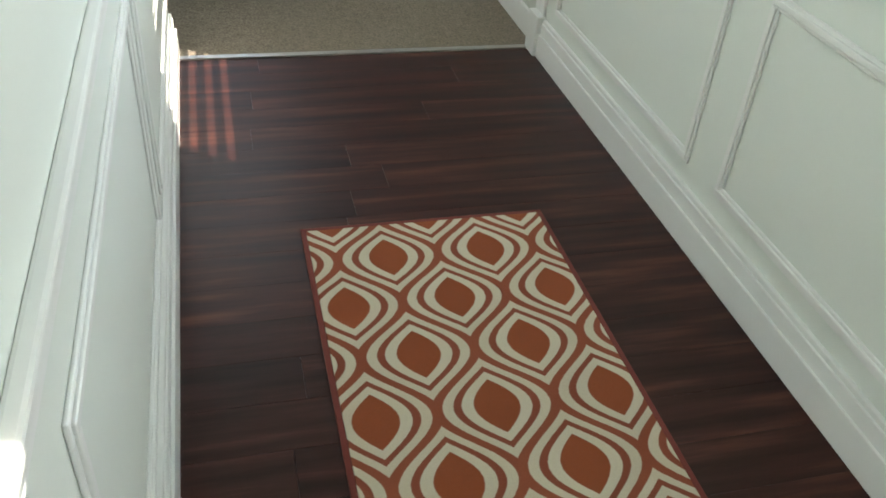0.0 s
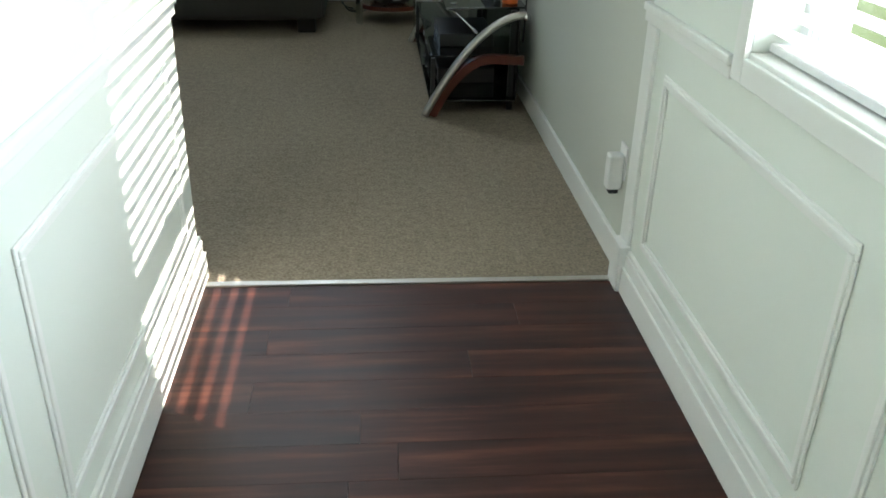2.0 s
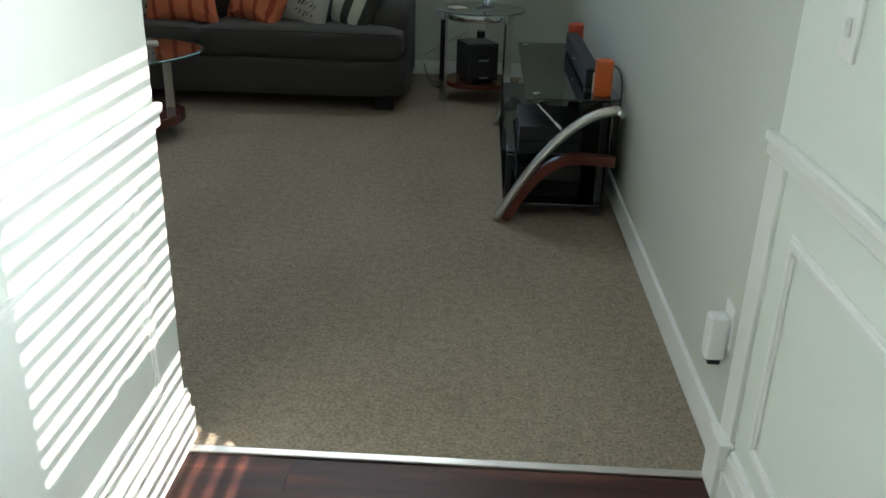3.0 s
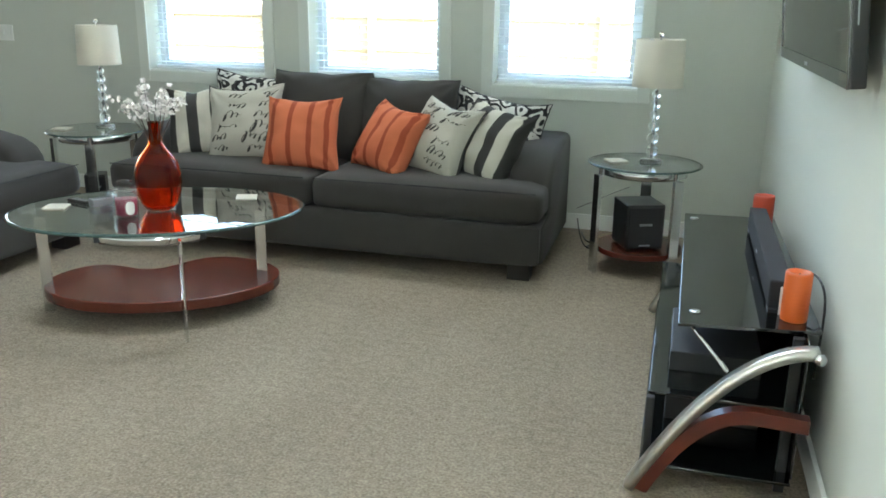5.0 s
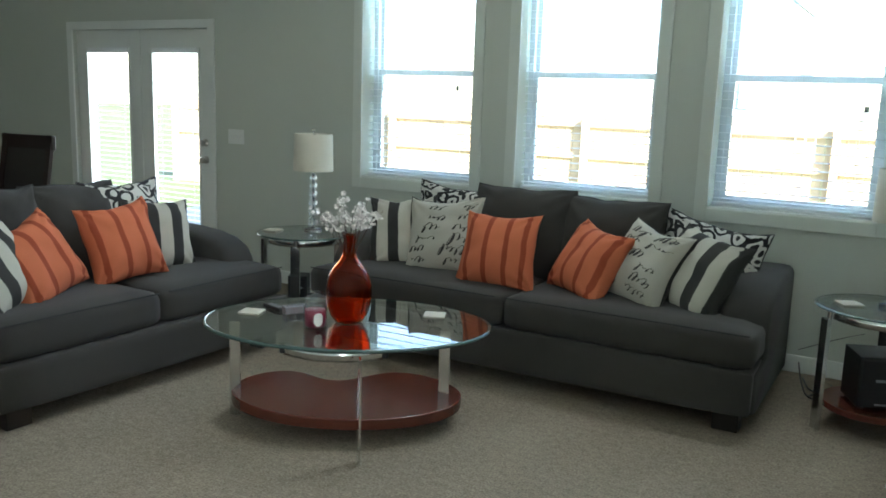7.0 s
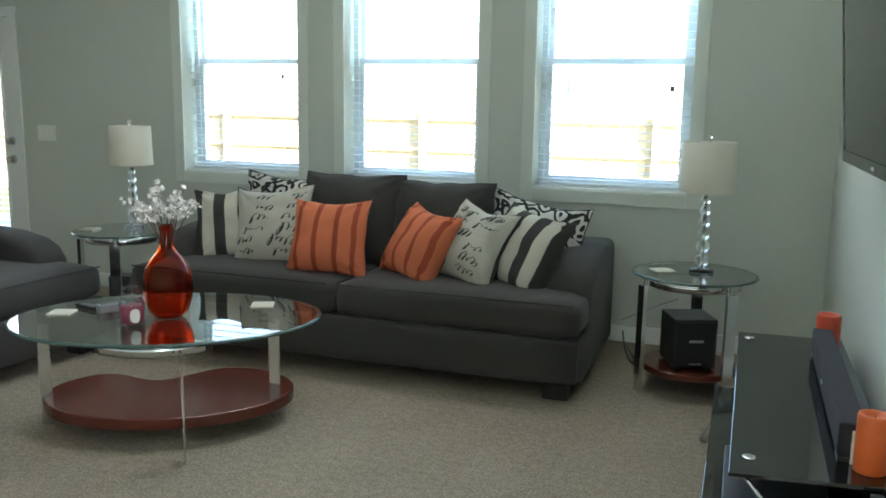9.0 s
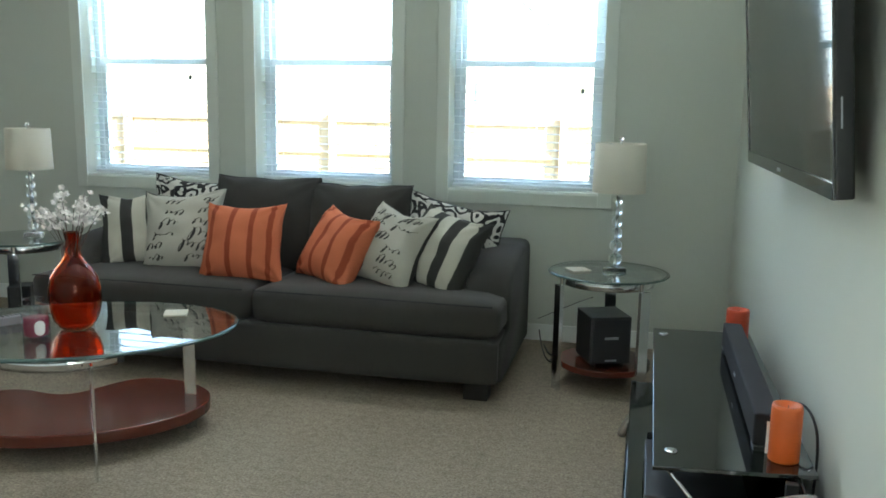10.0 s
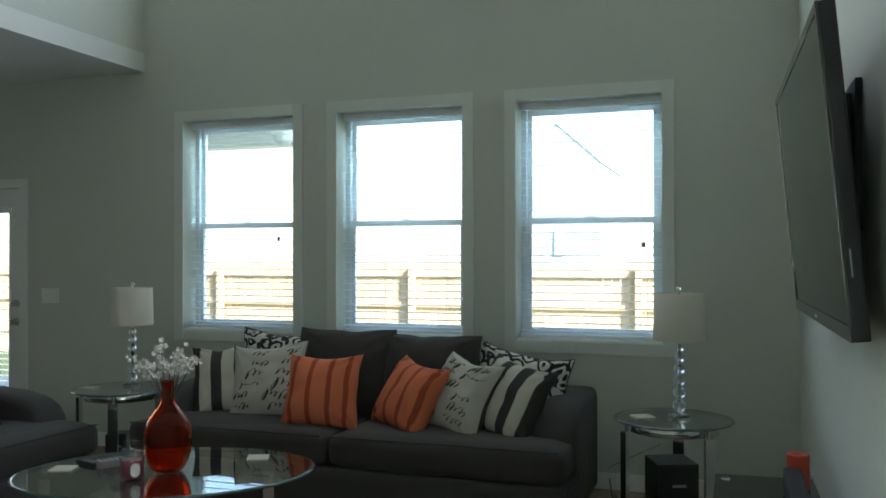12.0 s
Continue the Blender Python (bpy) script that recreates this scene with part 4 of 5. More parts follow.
def coffee_table():
    ob = thing("coffee_table", "oval glass coffee table with chrome legs and cherry shelf", "table", CT)
    top = part("glass_top", outline_slab(oval(CT_A - 0.006, CT_B - 0.006), CT_Z - 0.012, CT_Z, 0.0), M_TABLEGL, ob, "clear bevelled glass top")
    top.visible_shadow = False
    rim = bmesh.new()
    n = 96
    prof = [(0.0, -0.012), (0.004, -0.009), (0.006, -0.005), (0.0, 0.0), (-0.012, 0.0008)]
    rings = []
    for i in range(n):
        t = 2 * math.pi * i / n
        rings.append([rim.verts.new(((CT_A - 0.006 + d) * math.cos(t), (CT_B - 0.006 + d) * math.sin(t), CT_Z + z)) for d, z in prof])
    for i in range(n):
        a, b = rings[i], rings[(i + 1) % n]
        for k in range(len(prof) - 1):
            rim.faces.new((a[k], a[k + 1], b[k + 1], b[k]))
    part("glass_rim", rim, M_GLEDGE, ob, "polished green glass edge", True)
    # kidney shelf: an oval with one long side pressed in
    pts = []
    for i in range(96):
        t = 2 * math.pi * i / 96
        x, y = 0.535 * math.cos(t), 0.36 * math.sin(t)
        if y > 0:
            y -= 0.22 * math.exp(-((x + 0.08) / 0.20) ** 2) * math.sin(t)
        pts.append((x, y))
    part("shelf", outline_slab(pts, 0.075, 0.125, 0.005), M_CHERRY, ob, "kidney-shaped cherry wood shelf")
    inv = CT.inverted()
    for (x, y), turn in (((-2.403, 2.300), 108), ((-2.33, 2.86), 15), ((-3.19, 2.42), 5)):
        p = inv @ Vector((x, y, 0))
        leg = ribbon([(0, 0, z) for z in (0.0, 0.15, 0.30, CT_Z - 0.013)], 0.024, 0.008, Vector((math.cos(radians(turn)), math.sin(radians(turn)), 0)))
        part("leg", leg, M_CHROME, ob, "flat chrome leg", at=Matrix.Translation((p.x, p.y, 0)))
    band = bmesh.new()
    prev = None
    for i in range(31):
        q = -1 + 2 * i / 30
        x, y = 0.21 * q, -0.425 + 0.075 * q * q
        row = [band.verts.new((x, y, z)) for z in (CT_Z - 0.066, CT_Z - 0.014)]
        row2 = [band.verts.new((x * 0.99, y + 0.006, z)) for z in (CT_Z - 0.014, CT_Z - 0.066)]
        ring = row + row2
        if prev:
            for k in range(4):
                band.faces.new((prev[k], prev[(k + 1) % 4], ring[(k + 1) % 4], ring[k]))
        prev = ring
    part("apron", band, M_CHROME, ob, "curved chrome band below the glass", True)
    for x, y in ((-0.215, -0.335), (0.215, -0.335)):
        part("pad_mount", lathe([(0.018, CT_Z - 0.06), (0.018, CT_Z - 0.013)], 16, (x, y)), M_BLACK, ob)
    return ob


coffee_table()
TOP = CT_Z + 0.0005


def vase():
    ob = thing("vase", "tall amber-orange glass bottle vase with white blossom sprays", "vase", pose(-2.735, 2.675, TOP))
    outer = [(0.045, 0.0), (0.066, 0.010), (0.087, 0.042), (0.100, 0.085), (0.105, 0.130), (0.103, 0.175), (0.092, 0.220), (0.070, 0.258), (0.046, 0.285), (0.033, 0.310), (0.028, 0.340), (0.027, 0.380), (0.030, 0.400), (0.031, 0.406)]
    inner = [(r - 0.006, z + 0.006 if z < 0.01 else z) for r, z in outer]
    bm = lathe(outer + inner[::-1], 40)
    part("bottle", bm, M_AMBER, ob, "clear amber-orange glass bottle", True).visible_shadow = False
    rnd = random.Random(5)
    petals = bmesh.new()
    for k in range(24):
        a, lean = rnd.uniform(0, 2 * math.pi), rnd.uniform(0.03, 0.178)
        tipz = 0.585 - 0.75 * lean ** 1.2 + rnd.uniform(-0.06, 0.025)
        tip = Vector((lean * math.cos(a), lean * math.sin(a), tipz))
        root = Vector((0.015 * math.cos(a), 0.015 * math.sin(a), 0.30))
        midp = root.lerp(tip, 0.55) + Vector((rnd.gauss(0, 0.012), rnd.gauss(0, 0.012), 0.02))
        part("twig", tube([root, midp, tip], 0.0018, 5, None, 0.0008), M_TWIG, ob)
        for j in range(rnd.randint(6, 9)):
            c = midp.lerp(tip, rnd.uniform(0.15, 1.05)) + Vector((rnd.gauss(0, 0.011), rnd.gauss(0, 0.011), rnd.gauss(0, 0.009)))
            up = Vector((rnd.gauss(0, 0.7), rnd.gauss(0, 0.7), rnd.uniform(-0.2, 1))).normalized()
            e1 = up.orthogonal().normalized()
            e2 = up.cross(e1)
            size = rnd.uniform(0.011, 0.018)
            for q in range(5):
                g = 2 * math.pi * (q + rnd.uniform(-0.15, 0.15)) / 5
                d = (e1 * math.cos(g) + e2 * math.sin(g) + up * rnd.uniform(0.2, 0.7)).normalized()
                sd = d.cross(up).normalized()
                v = [petals.verts.new(c), petals.verts.new(c + d * size * 0.55 + sd * size * 0.48), petals.verts.new(c + d * size + up * size * 0.1), petals.verts.new(c + d * size * 0.55 - sd * size * 0.48)]
                petals.faces.new(v)
    tagged(part("blossom", petals, M_PETAL, ob, "small white blossoms on the twigs"), kind="stuff")


vase()


def jar_candle():
    ob = thing("jar_candle", "raspberry candle in a lidded glass jar on the table", "candle", pose(-2.80, 2.515, TOP))
    part("jar", lathe([(0.046, 0), (0.052, 0.006), (0.052, 0.095), (0.044, 0.112), (0.040, 0.118), (0.037, 0.118), (0.041, 0.108), (0.048, 0.092), (0.048, 0.01)], 28, caps=False), M_JAR, ob, "clear glass jar", True)
    part("wax", lathe([(0.040, 0.008), (0.0465, 0.012), (0.0465, 0.082), (0.0, 0.080)], 28, caps=False), M_RASP, ob, "raspberry red wax", True)
    bm = bmesh.new()
    prev = None
    for i in range(9):
        t = radians(-58 + 5.5 * i)
        high = 0.007 + 0.023 * math.sqrt(max(0.0, 1 - ((i - 4) / 4.2) ** 2))
        row = [bm.verts.new((0.0528 * math.cos(t), 0.0528 * math.sin(t), z)) for z in (0.047 - high, 0.047 + high)]
        if prev:
            bm.faces.new((prev[0], row[0], row[1], prev[1]))
        prev = row
    part("paper_label", bm, M_PAPER, ob, "pale paper label")
    part("lid", lathe([(0.038, 0.118), (0.046, 0.120), (0.046, 0.130), (0.024, 0.136), (0.022, 0.142), (0.034, 0.150), (0.034, 0.160), (0.012, 0.166)], 28), M_JAR, ob, "clear glass lid", True)


jar_candle()


def coaster(x, y, z, turn):
    ob = solid("coaster", box(-0.05, 0.05, -0.05, 0.05, 0, 0.009, 0.003), M_STONE, "square beige stone coaster on a glass top", "coaster", at=pose(x, y, z, 0, 0, turn), group="stone coasters")
    return ob


coaster(-3.20, 2.545, TOP, 20)
coaster(-2.475, 3.01, TOP, 25)


def remote(x, y, turn, material, w, l, h, label):
    ob = thing("remote_control", label, "remote", pose(x, y, TOP, 0, 0, turn))
    part("case", box(-w / 2, w / 2, -l / 2, l / 2, 0, h, 0.005, 3), material, ob)
    for r in range(5):
        for c in (-1, 0, 1):
            part("button", box(c * w * 0.27 - 0.004, c * w * 0.27 + 0.004, -l * 0.38 + r * l * 0.15, -l * 0.38 + r * l * 0.15 + 0.007, h - 0.001, h + 0.002), M_SILVER if material is M_BLACK else M_BLACK, ob)


remote(-3.165, 2.665, 75, M_BLACK, 0.042, 0.135, 0.016, "black remote control lying on the glass table")
remote(-3.035, 2.665, -30, M_SILVER, 0.05, 0.12, 0.036, "silver handset lying on the glass table")


# ---- side tables, lamps and what stands on them ----
ST_Z = 0.59


def side_table(at, label):
    ob = thing("side_table", label, "table", at, "side tables beside the sofa")
    top = part("glass_top", outline_slab(oval(0.298, 0.298, 56), ST_Z - 0.010, ST_Z), M_TABLEGL, ob, "clear round glass top")
    top.visible_shadow = False
    part("glass_rim", lathe([(0.298, ST_Z - 0.010), (0.303, ST_Z - 0.006), (0.301, ST_Z - 0.001), (0.288, ST_Z + 0.0006)], 64, caps=False), M_GLEDGE, ob, "polished green glass edge", True)
    for a in (214, 312, 88):
        c, s = math.cos(radians(a)), math.sin(radians(a))
        r = 0.275
        leg = ribbon([(r * c, r * s, z) for z in (0.0, 0.2, 0.4, ST_Z - 0.055)], 0.029, 0.020, Vector((-s, c, 0)))
        part("leg", leg, M_CHROME, ob, "flat chrome leg")
        part("glass_pad", lathe([(0.016, ST_Z - 0.055), (0.016, ST_Z - 0.011)], 16, (r * 0.93 * c, r * 0.93 * s)), M_CHROME, ob)
    band = lathe([(0.225, ST_Z - 0.062), (0.228, ST_Z - 0.062), (0.228, ST_Z - 0.018), (0.225, ST_Z - 0.018), (0.225, ST_Z - 0.062)], 48, caps=False)
    part("apron", band, M_CHROME, ob, "round chrome band below the glass", True)
    part("shelf", outline_slab(oval(0.232, 0.232, 48), 0.100, 0.130, 0.003), M_CHERRY, ob, "round cherry wood shelf")
    return ob


TR, TL = (-0.622, 3.985), (-4.015, 3.93)
side_table(pose(*TR, 0), "round glass side table with chrome legs and cherry shelf")
side_table(pose(*TL, 0, 0, 0, -14), "round glass side table between sofa and loveseat")


def table_lamp(at):
    ob = thing("table_lamp", "crystal-ball table lamp with ivory drum shade", "lamp", at, "matching table lamps")
    part("base", lathe([(0.062, 0), (0.064, 0.006), (0.060, 0.016), (0.030, 0.022), (0.012, 0.03)], 32), M_CRYSTAL, ob, "clear crystal foot", True)
    z = 0.03
    for i in range(6):
        r = 0.036 - 0.0022 * i
        n = 12
        prof = [(max(0.006, r * math.sin(math.pi * k / n)), z + r * (1 - math.cos(math.pi * k / n)) * 0.98) for k in range(n + 1)]
        part("crystal_ball", lathe(prof, 24), M_CRYSTAL, ob, "clear crystal ball", True)
        z += 2 * r * 0.98
        part("collar", lathe([(0.011, z - 0.003), (0.013, z), (0.011, z + 0.005)], 16), M_CHROME, ob, "chrome collar", True)
        z += 0.003
    part("stem", lathe([(0.007, 0.02), (0.007, 0.70)], 12), M_CHROME, ob, "thin chrome stem")
    part("shade", lathe([(0.140, 0.425), (0.133, 0.682), (0.131, 0.682), (0.138, 0.425)], 56, caps=False), M_SHADE, ob, "ivory linen drum shade", True)
    sp = bmesh.new()
    for a in (0, 120, 240):
        c, s = math.cos(radians(a)), math.sin(radians(a))
        tube([(0, 0, 0.668), (0.131 * c, 0.131 * s, 0.675)], 0.0025, 6, sp)
    part("spider", sp, M_CHROME, ob)
    part("finial", lathe([(0.005, 0.695), (0.013, 0.702), (0.014, 0.71), (0.008, 0.72), (0.002, 0.722)], 16), M_CRYSTAL, ob, "small crystal finial", True)
    return ob


LAMP = Matrix.Scale(0.94, 4)
lamp_r = table_lamp(pose(-0.592, 4.005, ST_Z + 0.001) @ LAMP)
copy_thing(lamp_r, pose(-4.02, 4.03, ST_Z + 0.001) @ Matrix.Scale(0.99, 4))
coaster(-0.772, 3.95, ST_Z + 0.001, 30)
coaster(-4.205, 3.845, ST_Z + 0.001, 10)


def subwoofer(at, w, d, h, label):
    ob = thing("speaker", label, "speaker", at)
    part("cabinet", box(-w / 2, w / 2, -d / 2, d / 2, 0.012, h, 0.006), M_BLACK, ob)
    part("grille", box(-w / 2 + 0.01, w / 2 - 0.01, -d / 2 - 0.012, -d / 2 + 0.001, 0.022, h - 0.01, 0.006), M_GRILLE, ob, "black cloth grille")
    part("badge", box(-0.035, 0.035, -d / 2 - 0.0145, -d / 2 - 0.011, h * 0.56, h * 0.56 + 0.012), M_SILVER, ob, "small silver badge")
    part("base_strip", box(-0.03, 0.03, -d / 2 - 0.0145, -d / 2 - 0.011, 0.03, 0.038), M_SILVER, ob)
    for x in (-1, 1):
        for y in (-1, 1):
            part("foot", lathe([(0.012, 0), (0.012, 0.013)], 12, (x * (w / 2 - 0.03), y * (d / 2 - 0.03))), M_BLACK, ob)


subwoofer(pose(-0.632, 3.965, 0.1305, 0, 0, 22), 0.21, 0.23, 0.252, "black cube speaker on the side table's shelf")
subwoofer(pose(-4.03, 3.90, 0.1305, 0, 0, 30), 0.125, 0.135, 0.182, "small black speaker on the side table's shelf")


# ---- television wall ----
def tv_stand():
    ob = thing("tv_stand", "black glass television stand with curved chrome and mahogany ends", "tv stand")
    part("top_glass", outline_slab([(-0.408, 1.795), (-0.004, 1.845), (-0.020, 3.235), (-0.400, 3.21)], 0.500, 0.511, 0.002), M_BLACKG, ob, "black glass top")
    part("middle_glass", outline_slab([(-0.475, 1.80), (-0.05, 1.80), (-0.05, 3.20), (-0.475, 3.20)], 0.270, 0.279, 0.002), M_BLACKG, ob, "black glass shelf")
    part("bottom_glass", outline_slab([(-0.485, 1.735), (-0.05, 1.735), (-0.05, 3.26), (-0.485, 3.26)], 0.060, 0.070, 0.002), M_BLACKG, ob, "black glass bottom shelf")
    for y, s in ((1.70, 1), (3.29, -1)):
        chrome, wood = [], []
        for i in range(25):
            t = (i / 24) ** 1.3
            chrome.append((-0.510 + 0.480 * t, y, 0.004 + 0.496 * (1 - (1 - t) ** 1.9)))
            x = -0.475 + 0.445 * t
            q = min(1.0, (x + 0.475) / 0.30)
            wood.append((x, y, 0.004 + 0.285 * (1 - (1 - q) ** 2.2) - 0.05 * max(0.0, x + 0.175)))
        part("chrome_arc", ribbon(chrome, 0.024, 0.028), M_SATIN, ob, "curved satin metal end support", True)
        part("wood_arc", ribbon(wood, 0.020, 0.042), M_MAHOG, ob, "curved mahogany end support")
        part("end_cap", lathe([(0.016, 0), (0.019, 0.006), (0.012, 0.016), (0.003, 0.018)], 16), M_CHROME, ob, "", True, pose(-0.03, y - s * 0.02, 0.492, 90 * s, 0, 0))
        part("post", box(-0.085, -0.055, y + s * 0.11 - 0.012, y + s * 0.11 + 0.012, 0.0, 0.50, 0.003), M_BLACK, ob)
        part("strut", tube([(-0.375, y + s * 0.13, 0.50), (-0.26, y + s * 0.02, 0.405)], 0.0055, 8), M_CHROME, ob, "thin chrome strut")
        part("sleeve", tube([(-0.281, y + s * 0.040, 0.425), (-0.262, y + s * 0.022, 0.407)], 0.0085, 12), M_CHROME, ob, "polished sleeve")
    for y in (1.91, 3.13):
        part("glass_bolt", lathe([(0.018, 0.511), (0.018, 0.514), (0.012, 0.516)], 20, (-0.36, y)), M_CHROME, ob, "round chrome bolt", True)
    for y in (1.85, 3.15):
        part("foot", lathe([(0.02, 0), (0.02, 0.06)], 14, (-0.43, y)), M_BLACK, ob)
    part("back_panel", box(-0.052, -0.044, 1.76, 3.24, 0.07, 0.50, 0.002), M_BLACKG, ob, "black rear panel")
    for y in (1.78, 3.22):
        part("side_post", box(-0.478, -0.455, y - 0.012, y + 0.012, 0.07, 0.272, 0.003), M_BLACK, ob)


tv_stand()
box_a = thing("media_box", "black media player on the glass shelf", "media player")
part("case", box(-0.42, -0.14, 1.98, 2.40, 0.279, 0.345, 0.004), M_BLACK, box_a)
part("display", box(-0.4225, -0.4195, 2.08, 2.28, 0.30, 0.325), M_SCREEN, box_a)
box_b = thing("media_box", "black cable receiver on the lower glass shelf", "receiver")
part("case", box(-0.42, -0.12, 2.05, 2.48, 0.070, 0.150, 0.004), M_BLACK, box_b)
part("display", box(-0.4225, -0.4195, 2.12, 2.30, 0.09, 0.125), M_SCREEN, box_b)
box_c = thing("media_box", "black amplifier on the lower glass shelf", "receiver")
part("case", box(-0.43, -0.10, 2.60, 3.03, 0.070, 0.205, 0.004), M_BLACK, box_c)
for y in (2.7, 2.93):
    part("knob", lathe([(0.016, 0), (0.015, 0.016), (0.0, 0.017)], 16, caps=False), M_SILVER, box_c, "", True, pose(-0.43, y, 0.14, 0, -90, 0))


def sound_bar():
    ob = thing("sound_bar", "long black sound bar on the glass television stand", "sound bar")
    part("body", box(-0.148, -0.082, 1.98, 2.98, 0.522, 0.612, 0.008, 3), M_GRILLE, ob)
    for y in (2.0, 2.96):
        part("end_block", box(-0.146, -0.084, y - 0.03, y + 0.03, 0.511, 0.523), M_BLACK, ob)
    part("badge", box(-0.1515, -0.1495, 2.46, 2.50, 0.56, 0.566), M_SILVER, ob)


sound_bar()
note = solid("card", box(-0.118, -0.092, 1.958, 1.962, 0.512, 0.60, 0.0), M_PAPER, "small pale card behind the candle", "card", at=None)


def pillar_candle(x, y, r, h, material, label):
    ob = thing("pillar_candle", label, "candle", pose(x, y, 0.5115), "pillar candles on the television stand")
    part("wax", lathe([(r * 0.96, 0), (r, 0.004), (r, h - 0.008), (r * 0.95, h), (r * 0.8, h + 0.001), (r * 0.68, h - 0.008), (0.004, h - 0.012)], 32), material, ob, "", True)
    part("wick", tube([(0, 0, h - 0.013), (0.002, 0, h - 0.002)], 0.0012, 5), M_BLACK, ob)


pillar_candle(-0.076, 1.93, 0.039, 0.150, M_WAX, "thick bright orange pillar candle")
pillar_candle(-0.088, 3.07, 0.043, 0.135, M_WAXRED, "red-orange pillar candle at the sound bar")


def television():
    """A flat screen on a tilting bracket; its lower edge nearer to the wall than its upper one."""
    ob = thing("television", "large black flat-screen television tilted on a wall bracket", "television")
    y0, y1, z0, h = 1.735, 3.160, 1.212, 0.850
    lean = math.atan2(0.078, h)
    m = Matrix.Translation((-0.064, (y0 + y1) / 2, z0)) @ Matrix.Rotation(radians(1.2), 4, "Z") @ Matrix.Rotation(-lean, 4, "Y")
    w = (y1 - y0) / 2
    fr = 0.024
    part("housing", box(0.0, 0.042, -w, w, 0, h, 0.006, 2), M_BLACK, ob, at=m)
    part("rear_bulge", box(0.041, 0.062, -w + 0.25, w - 0.25, 0.14, h - 0.25, 0.012, 2), M_BLACK, ob, at=m)
    part("screen", box(-0.002, 0.003, -w + fr, w - fr, fr * 1.7, h - fr), M_SCREEN, ob, "dark glossy screen", at=m)
    for a, b, c, d in ((-w, w, h - fr, h), (-w, w, 0, fr * 1.7), (-w, -w + fr, fr * 1.7, h - fr), (w - fr, w, fr * 1.7, h - fr)):
        part("bezel", box(-0.006, 0.002, a, b, c, d, 0.002), M_BLACKG, ob, at=m)
    part("badge", box(-0.0075, -0.0055, -0.03, 0.03, 0.014, 0.024), M_SILVER, ob, at=m)
    part("side_label", box(0.012, 0.016, -w - 0.0012, -w + 0.001, 0.16, 0.23), M_SILVER, ob, at=m)
    part("bracket", box(WALL_X - 0.02, WALL_X, 2.2, 2.75, 1.5, 1.95, 0.003), M_BLACK, ob, "black wall bracket")
    for y in (2.3, 2.65):
        part("arm", box(-0.06, WALL_X - 0.019, y - 0.015, y + 0.015, 1.55, 1.92, 0.003), M_BLACK, ob)


television()


def cable(points, r, label):
    pts = [Vector(p) for p in points]
    out = []
    for i in range(len(pts) - 1):
        p0, p1, p2, p3 = pts[max(i - 1, 0)], pts[i], pts[i + 1], pts[min(i + 2, len(pts) - 1)]
        for k in range(6):
            t = k / 6
            out.append(0.5 * ((2 * p1) + (p2 - p0) * t + (2 * p0 - 5 * p1 + 4 * p2 - p3) * t * t + (3 * p1 - p0 - 3 * p2 + p3) * t ** 3))
    out.append(pts[-1])
    return solid("cable", tube(out, r, 6), M_BLACK, label, "cable", "", True)


cable([(-1.02, 4.50, 0.12), (-0.98, 4.35, 0.05), (-0.93, 4.25, 0.012), (-0.86, 4.30, 0.006), (-0.78, 4.45, 0.006), (-0.70, 4.66, 0.01)], 0.004, "black cable on the carpet behind the side table")
cable([(-1.0, 4.6, 0.006), (-0.95, 4.42, 0.006), (-0.9, 4.36, 0.006), (-0.93, 4.28, 0.006), (-0.86, 4.22, 0.006), (-0.8, 4.35, 0.006), (-0.85, 4.55, 0.006)], 0.004, "loop of black cable on the carpet")
cable([(-0.70, 4.12, 0.42), (-0.80, 4.35, 0.33), (-0.93, 4.58, 0.22), (-1.05, 4.68, 0.14)], 0.002, "thin lamp cord hanging behind the side table")
cable([(-0.07, 2.15, 0.57), (-0.01, 2.13, 0.60), (0.015, 2.05, 0.58), (0.02, 2.0, 0.50), (0.015, 2.0, 0.30)], 0.004, "black cable from the sound bar down the wall")


def dining_chair(at):
    ob = thing("dining_chair", "dark wooden dining chair with a padded leather back", "chair", at, "chairs of the dining corner")
    for x in (-0.21, 0.21):
        part("back_post", ribbon([(x, 0.20, 0), (x, 0.20, 0.45), (x, 0.24, 0.8), (x, 0.30, 1.12)], 0.02, 0.035, Vector((1, 0, 0))), M_DARKWOOD, ob)
        part("leg", box(x - 0.02, x + 0.02, -0.22, -0.18, 0, 0.44, 0.003), M_DARKWOOD, ob)
    part("seat", box(-0.23, 0.23, -0.23, 0.23, 0.44, 0.49, 0.012, 3), M_DARKWOOD, ob)
    part("top_rail", box(-0.24, 0.24, 0.275, 0.315, 1.01, 1.12, 0.01, 2), M_DARKWOOD, ob)
    part("lower_rail", box(-0.20, 0.20, 0.205, 0.235, 0.58, 0.63, 0.004), M_DARKWOOD, ob)
    part("backrest", ribbon([(0, 0.225, 0.62), (0, 0.235, 0.72), (0, 0.25, 0.82), (0, 0.27, 0.92), (0, 0.29, 1.02)], 0.185, 0.03, Vector((1, 0, 0))), M_CHAIR, ob, "dark leather back pad")
    return ob


chair = dining_chair(pose(-6.25, 3.27, 0, 0, 0, 10))
copy_thing(chair, pose(-6.72, 2.80, 0, 0, 0, 14))


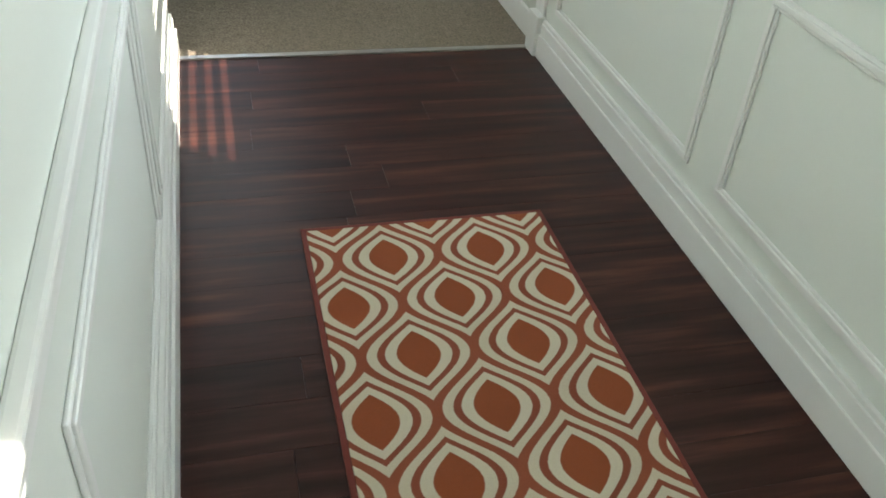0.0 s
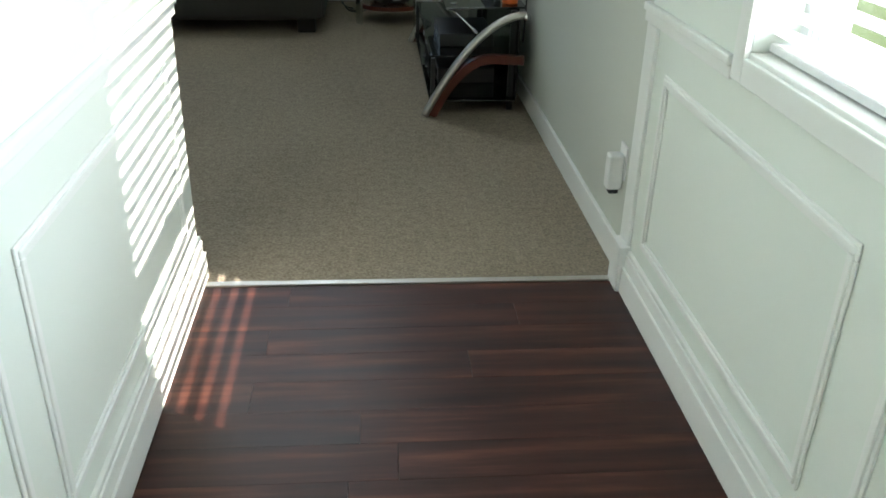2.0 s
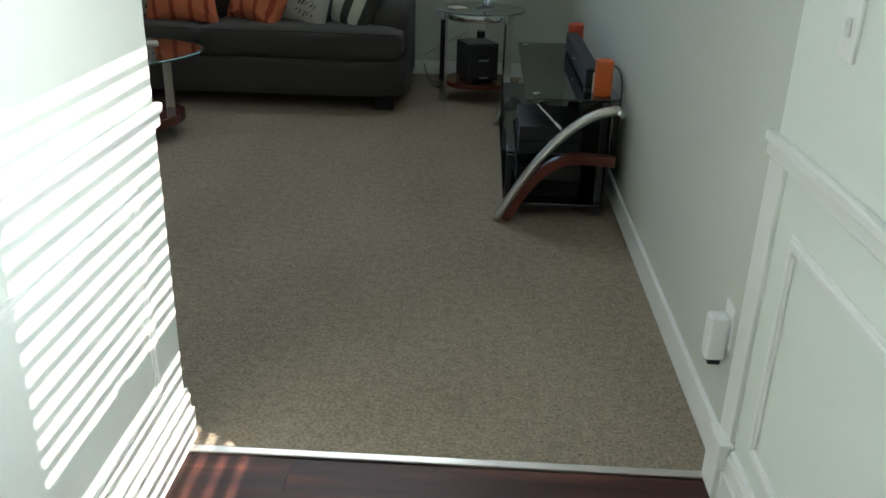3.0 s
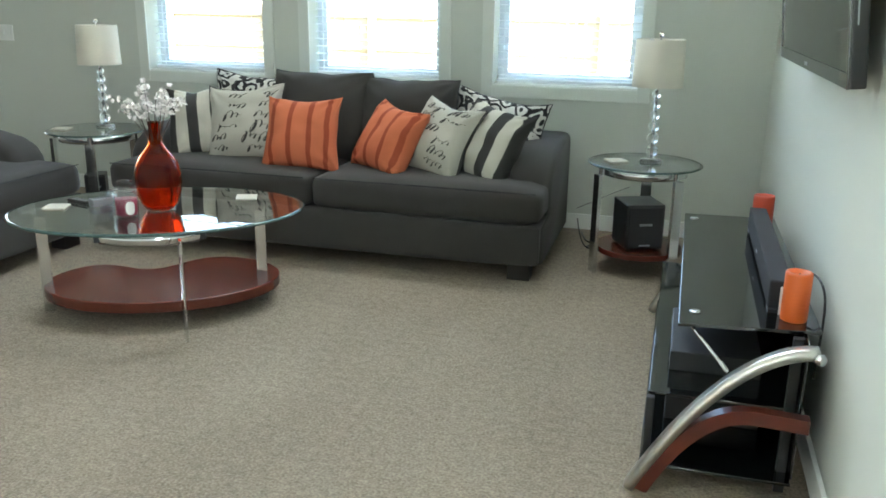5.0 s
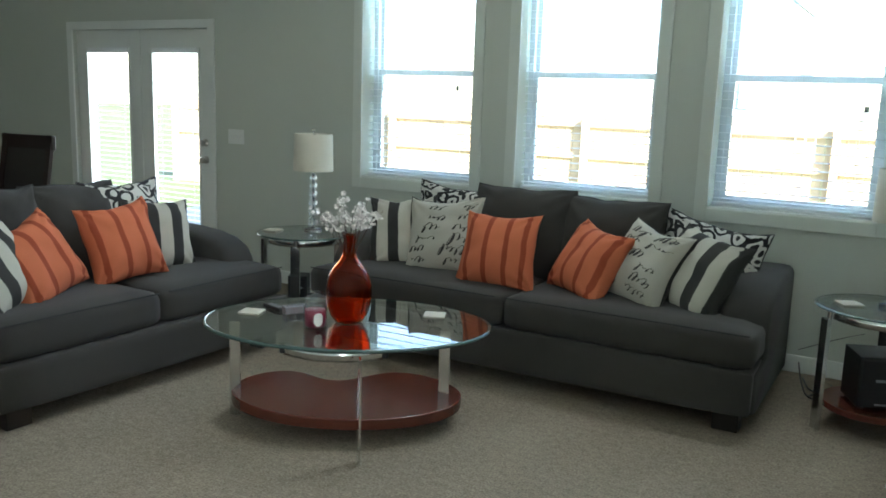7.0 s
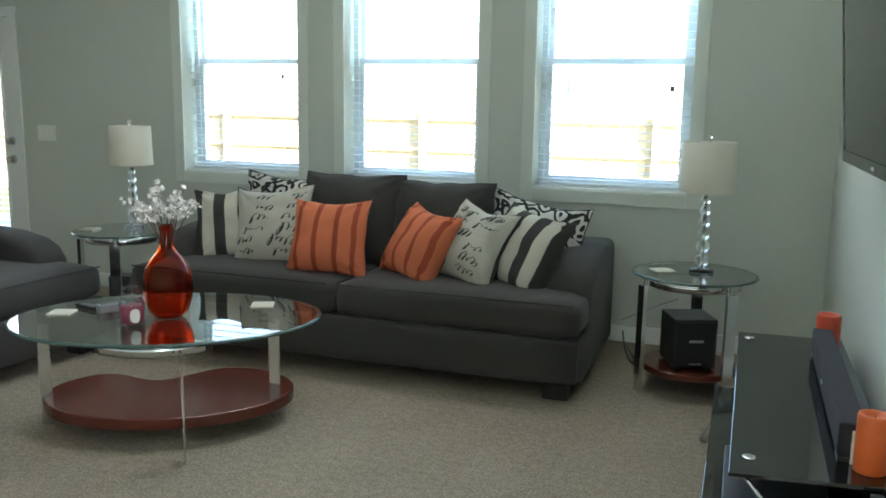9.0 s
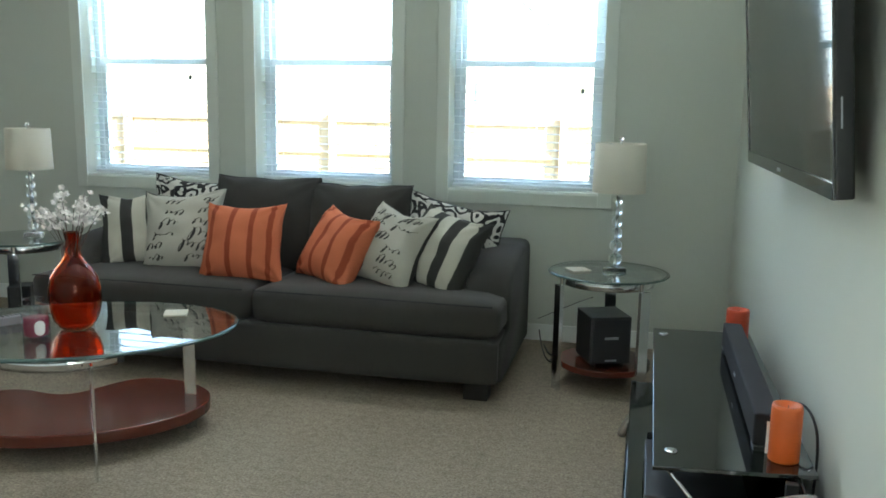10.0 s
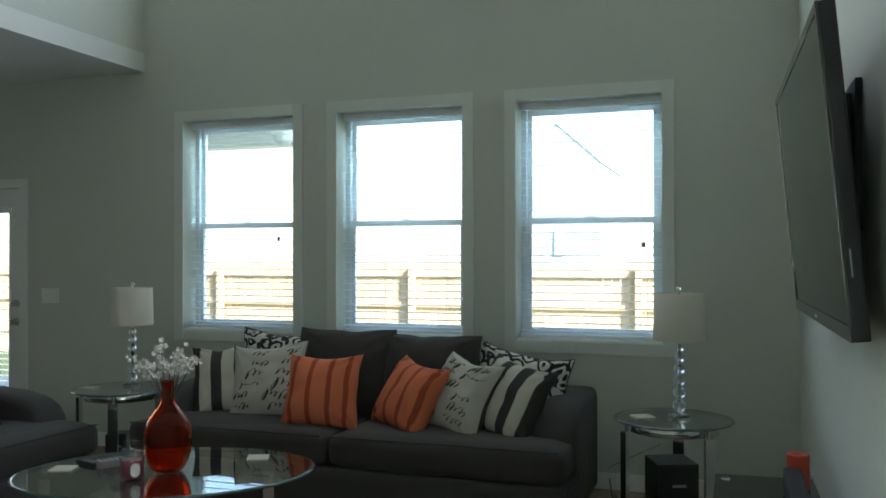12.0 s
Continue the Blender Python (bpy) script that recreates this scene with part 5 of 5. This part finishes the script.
# ---- outdoors ----
def fence(y, x0, x1, h):
    ob = thing("fence", "sunlit cedar board fence round the garden", "fence")
    rnd = random.Random(3)
    bm = box(-0.068, 0.068, 0, 0.018, 0, h, 0.0)
    me = mesh_of("board", bm, M_FENCE)
    n = int((x1 - x0) / 0.145)
    for i in range(n):
        b = new("board", me)
        b.parent = ob
        b.matrix_basis = Matrix.Translation((x0 + i * 0.145, y + rnd.uniform(-0.004, 0.004), -0.6 + rnd.uniform(-0.015, 0.015)))
    for z in (0.45, 1.12, h - 0.24):
        part("rail", box(x0, x1, y - 0.045, y - 0.006, z - 0.6, z - 0.51), M_FENCE, ob)
    for i in range(int((x1 - x0) / 1.98) + 1):
        part("post", box(x0 + i * 1.98 - 0.05, x0 + i * 1.98 + 0.05, y - 0.145, y - 0.046, -0.62, h - 0.66), M_FENCE, ob)


fence(FAR_Y + 9.0, -15.65, 10.0, 1.90)


def neighbour_house():
    """A clapboard gable, one roof slope longer than the other."""
    ob = thing("house", "pale blue clapboard gable of the house behind the fence", "house", pose(-6.43, 30.0, -0.6))
    d = 8.0
    low, left, right, top = 0.0, (-2.05, 4.15), (1.62, 5.40), (0.0, 6.85)
    bm = bmesh.new()
    pts = [(left[0], low), (right[0], low), right, top, left]
    a = [bm.verts.new((x, 0, z)) for x, z in pts]
    b = [bm.verts.new((x, d, z)) for x, z in pts]
    bm.faces.new(a)
    bm.faces.new(b)
    for i in range(5):
        bm.faces.new((a[i], a[(i + 1) % 5], b[(i + 1) % 5], b[i]))
    part("wall", bm, M_SIDING, ob)
    for k in range(32):
        z = 0.2 + 0.205 * k
        x0 = left[0] if z < left[1] else left[0] * (top[1] - z) / (top[1] - left[1])
        x1 = right[0] if z < right[1] else right[0] * (top[1] - z) / (top[1] - right[1])
        if x1 - x0 > 0.2:
            part("siding_board", box(x0, x1, -0.014, 0.002, z, z + 0.02), M_SIDING, ob)
    for ex, ez in (left, right):
        s = 1 if ex > 0 else -1
        slope = (top[1] - ez) / abs(ex)
        q = [(0, -0.05, top[1] + 0.02), (ex + s * 0.06, -0.05, ez - 0.06 * slope + 0.02), (ex + s * 0.06, d, ez - 0.06 * slope + 0.02), (0, d, top[1] + 0.02)]
        bm = bmesh.new()
        f = bm.faces.new([bm.verts.new(Vector(p)) for p in q])
        g = bmesh.ops.extrude_face_region(bm, geom=[f])
        bmesh.ops.translate(bm, vec=(0, 0, 0.03), verts=[v for v in g["geom"] if isinstance(v, bmesh.types.BMVert)])
        part("roof", bm, M_ROOF, ob)
    win = part("window", box(-0.02, 0.32, -0.08, 0.0, 2.05, 2.95, 0.01), M_VINYL, ob)
    part("pane", box(0.04, 0.26, -0.088, -0.079, 2.11, 2.89), M_ROOF, win)


neighbour_house()


def porch():
    ob = thing("porch_roof", "white patio roof outside the window", "porch")
    part("ceiling_board", box(-9.0, -4.02, FAR_Y + 0.2, FAR_Y + 2.4, 2.76, 2.84), M_TRIM, ob)
    for k in range(10):
        part("batten", box(-9.0, -4.03, FAR_Y + 0.3 + 0.21 * k, FAR_Y + 0.33 + 0.21 * k, 2.745, 2.761), M_TRIM, ob)
    part("beam", box(-9.0, -4.0, FAR_Y + 2.4, FAR_Y + 2.56, 2.56, 2.86), M_TRIM, ob)
    part("post", box(-4.38, -4.24, FAR_Y + 2.41, FAR_Y + 2.55, -0.06, 2.56, 0.01), M_TRIM, ob)
    part("roof", box(-9.2, -3.9, FAR_Y + 0.26, FAR_Y + 2.7, 2.86, 3.0), M_ROOF, ob)


porch()
globe = thing("porch_light", "white glass globe light under the patio roof", "lamp")
part("globe", lathe([(0.02, 2.50)] + [(max(0.02, 0.11 * math.sin(math.pi * k / 12)), 2.55 - 0.11 * math.cos(math.pi * k / 12)) for k in range(1, 12)] + [(0.05, 2.665)], 24, (-4.2, FAR_Y + 1.6)), M_WHITEPL, globe, "white globe", True)
part("mount", lathe([(0.06, 2.66), (0.06, 2.746)], 20, (-4.2, FAR_Y + 1.6)), M_WHITEPL, globe)


# ---- floor boards ----
def boards():
    rnd = random.Random(8)
    w = 0.128
    y = -0.024
    k = 0
    while y > -4.2:
        cut = rnd.uniform(0.35, 1.0) if k % 2 else rnd.uniform(0.2, 0.6)
        edges = [HALL_L + 0.001, HALL_L + cut, HALL_X - 0.001]
        for a, b in zip(edges, edges[1:]):
            part("plank", box(a + 0.0002, b - 0.0002, y - w + 0.0001, y - 0.0001, -0.012, 0.0, 0.0004, 1), M_FLOOR, subfloor)
        y -= w
        k += 1


boards()
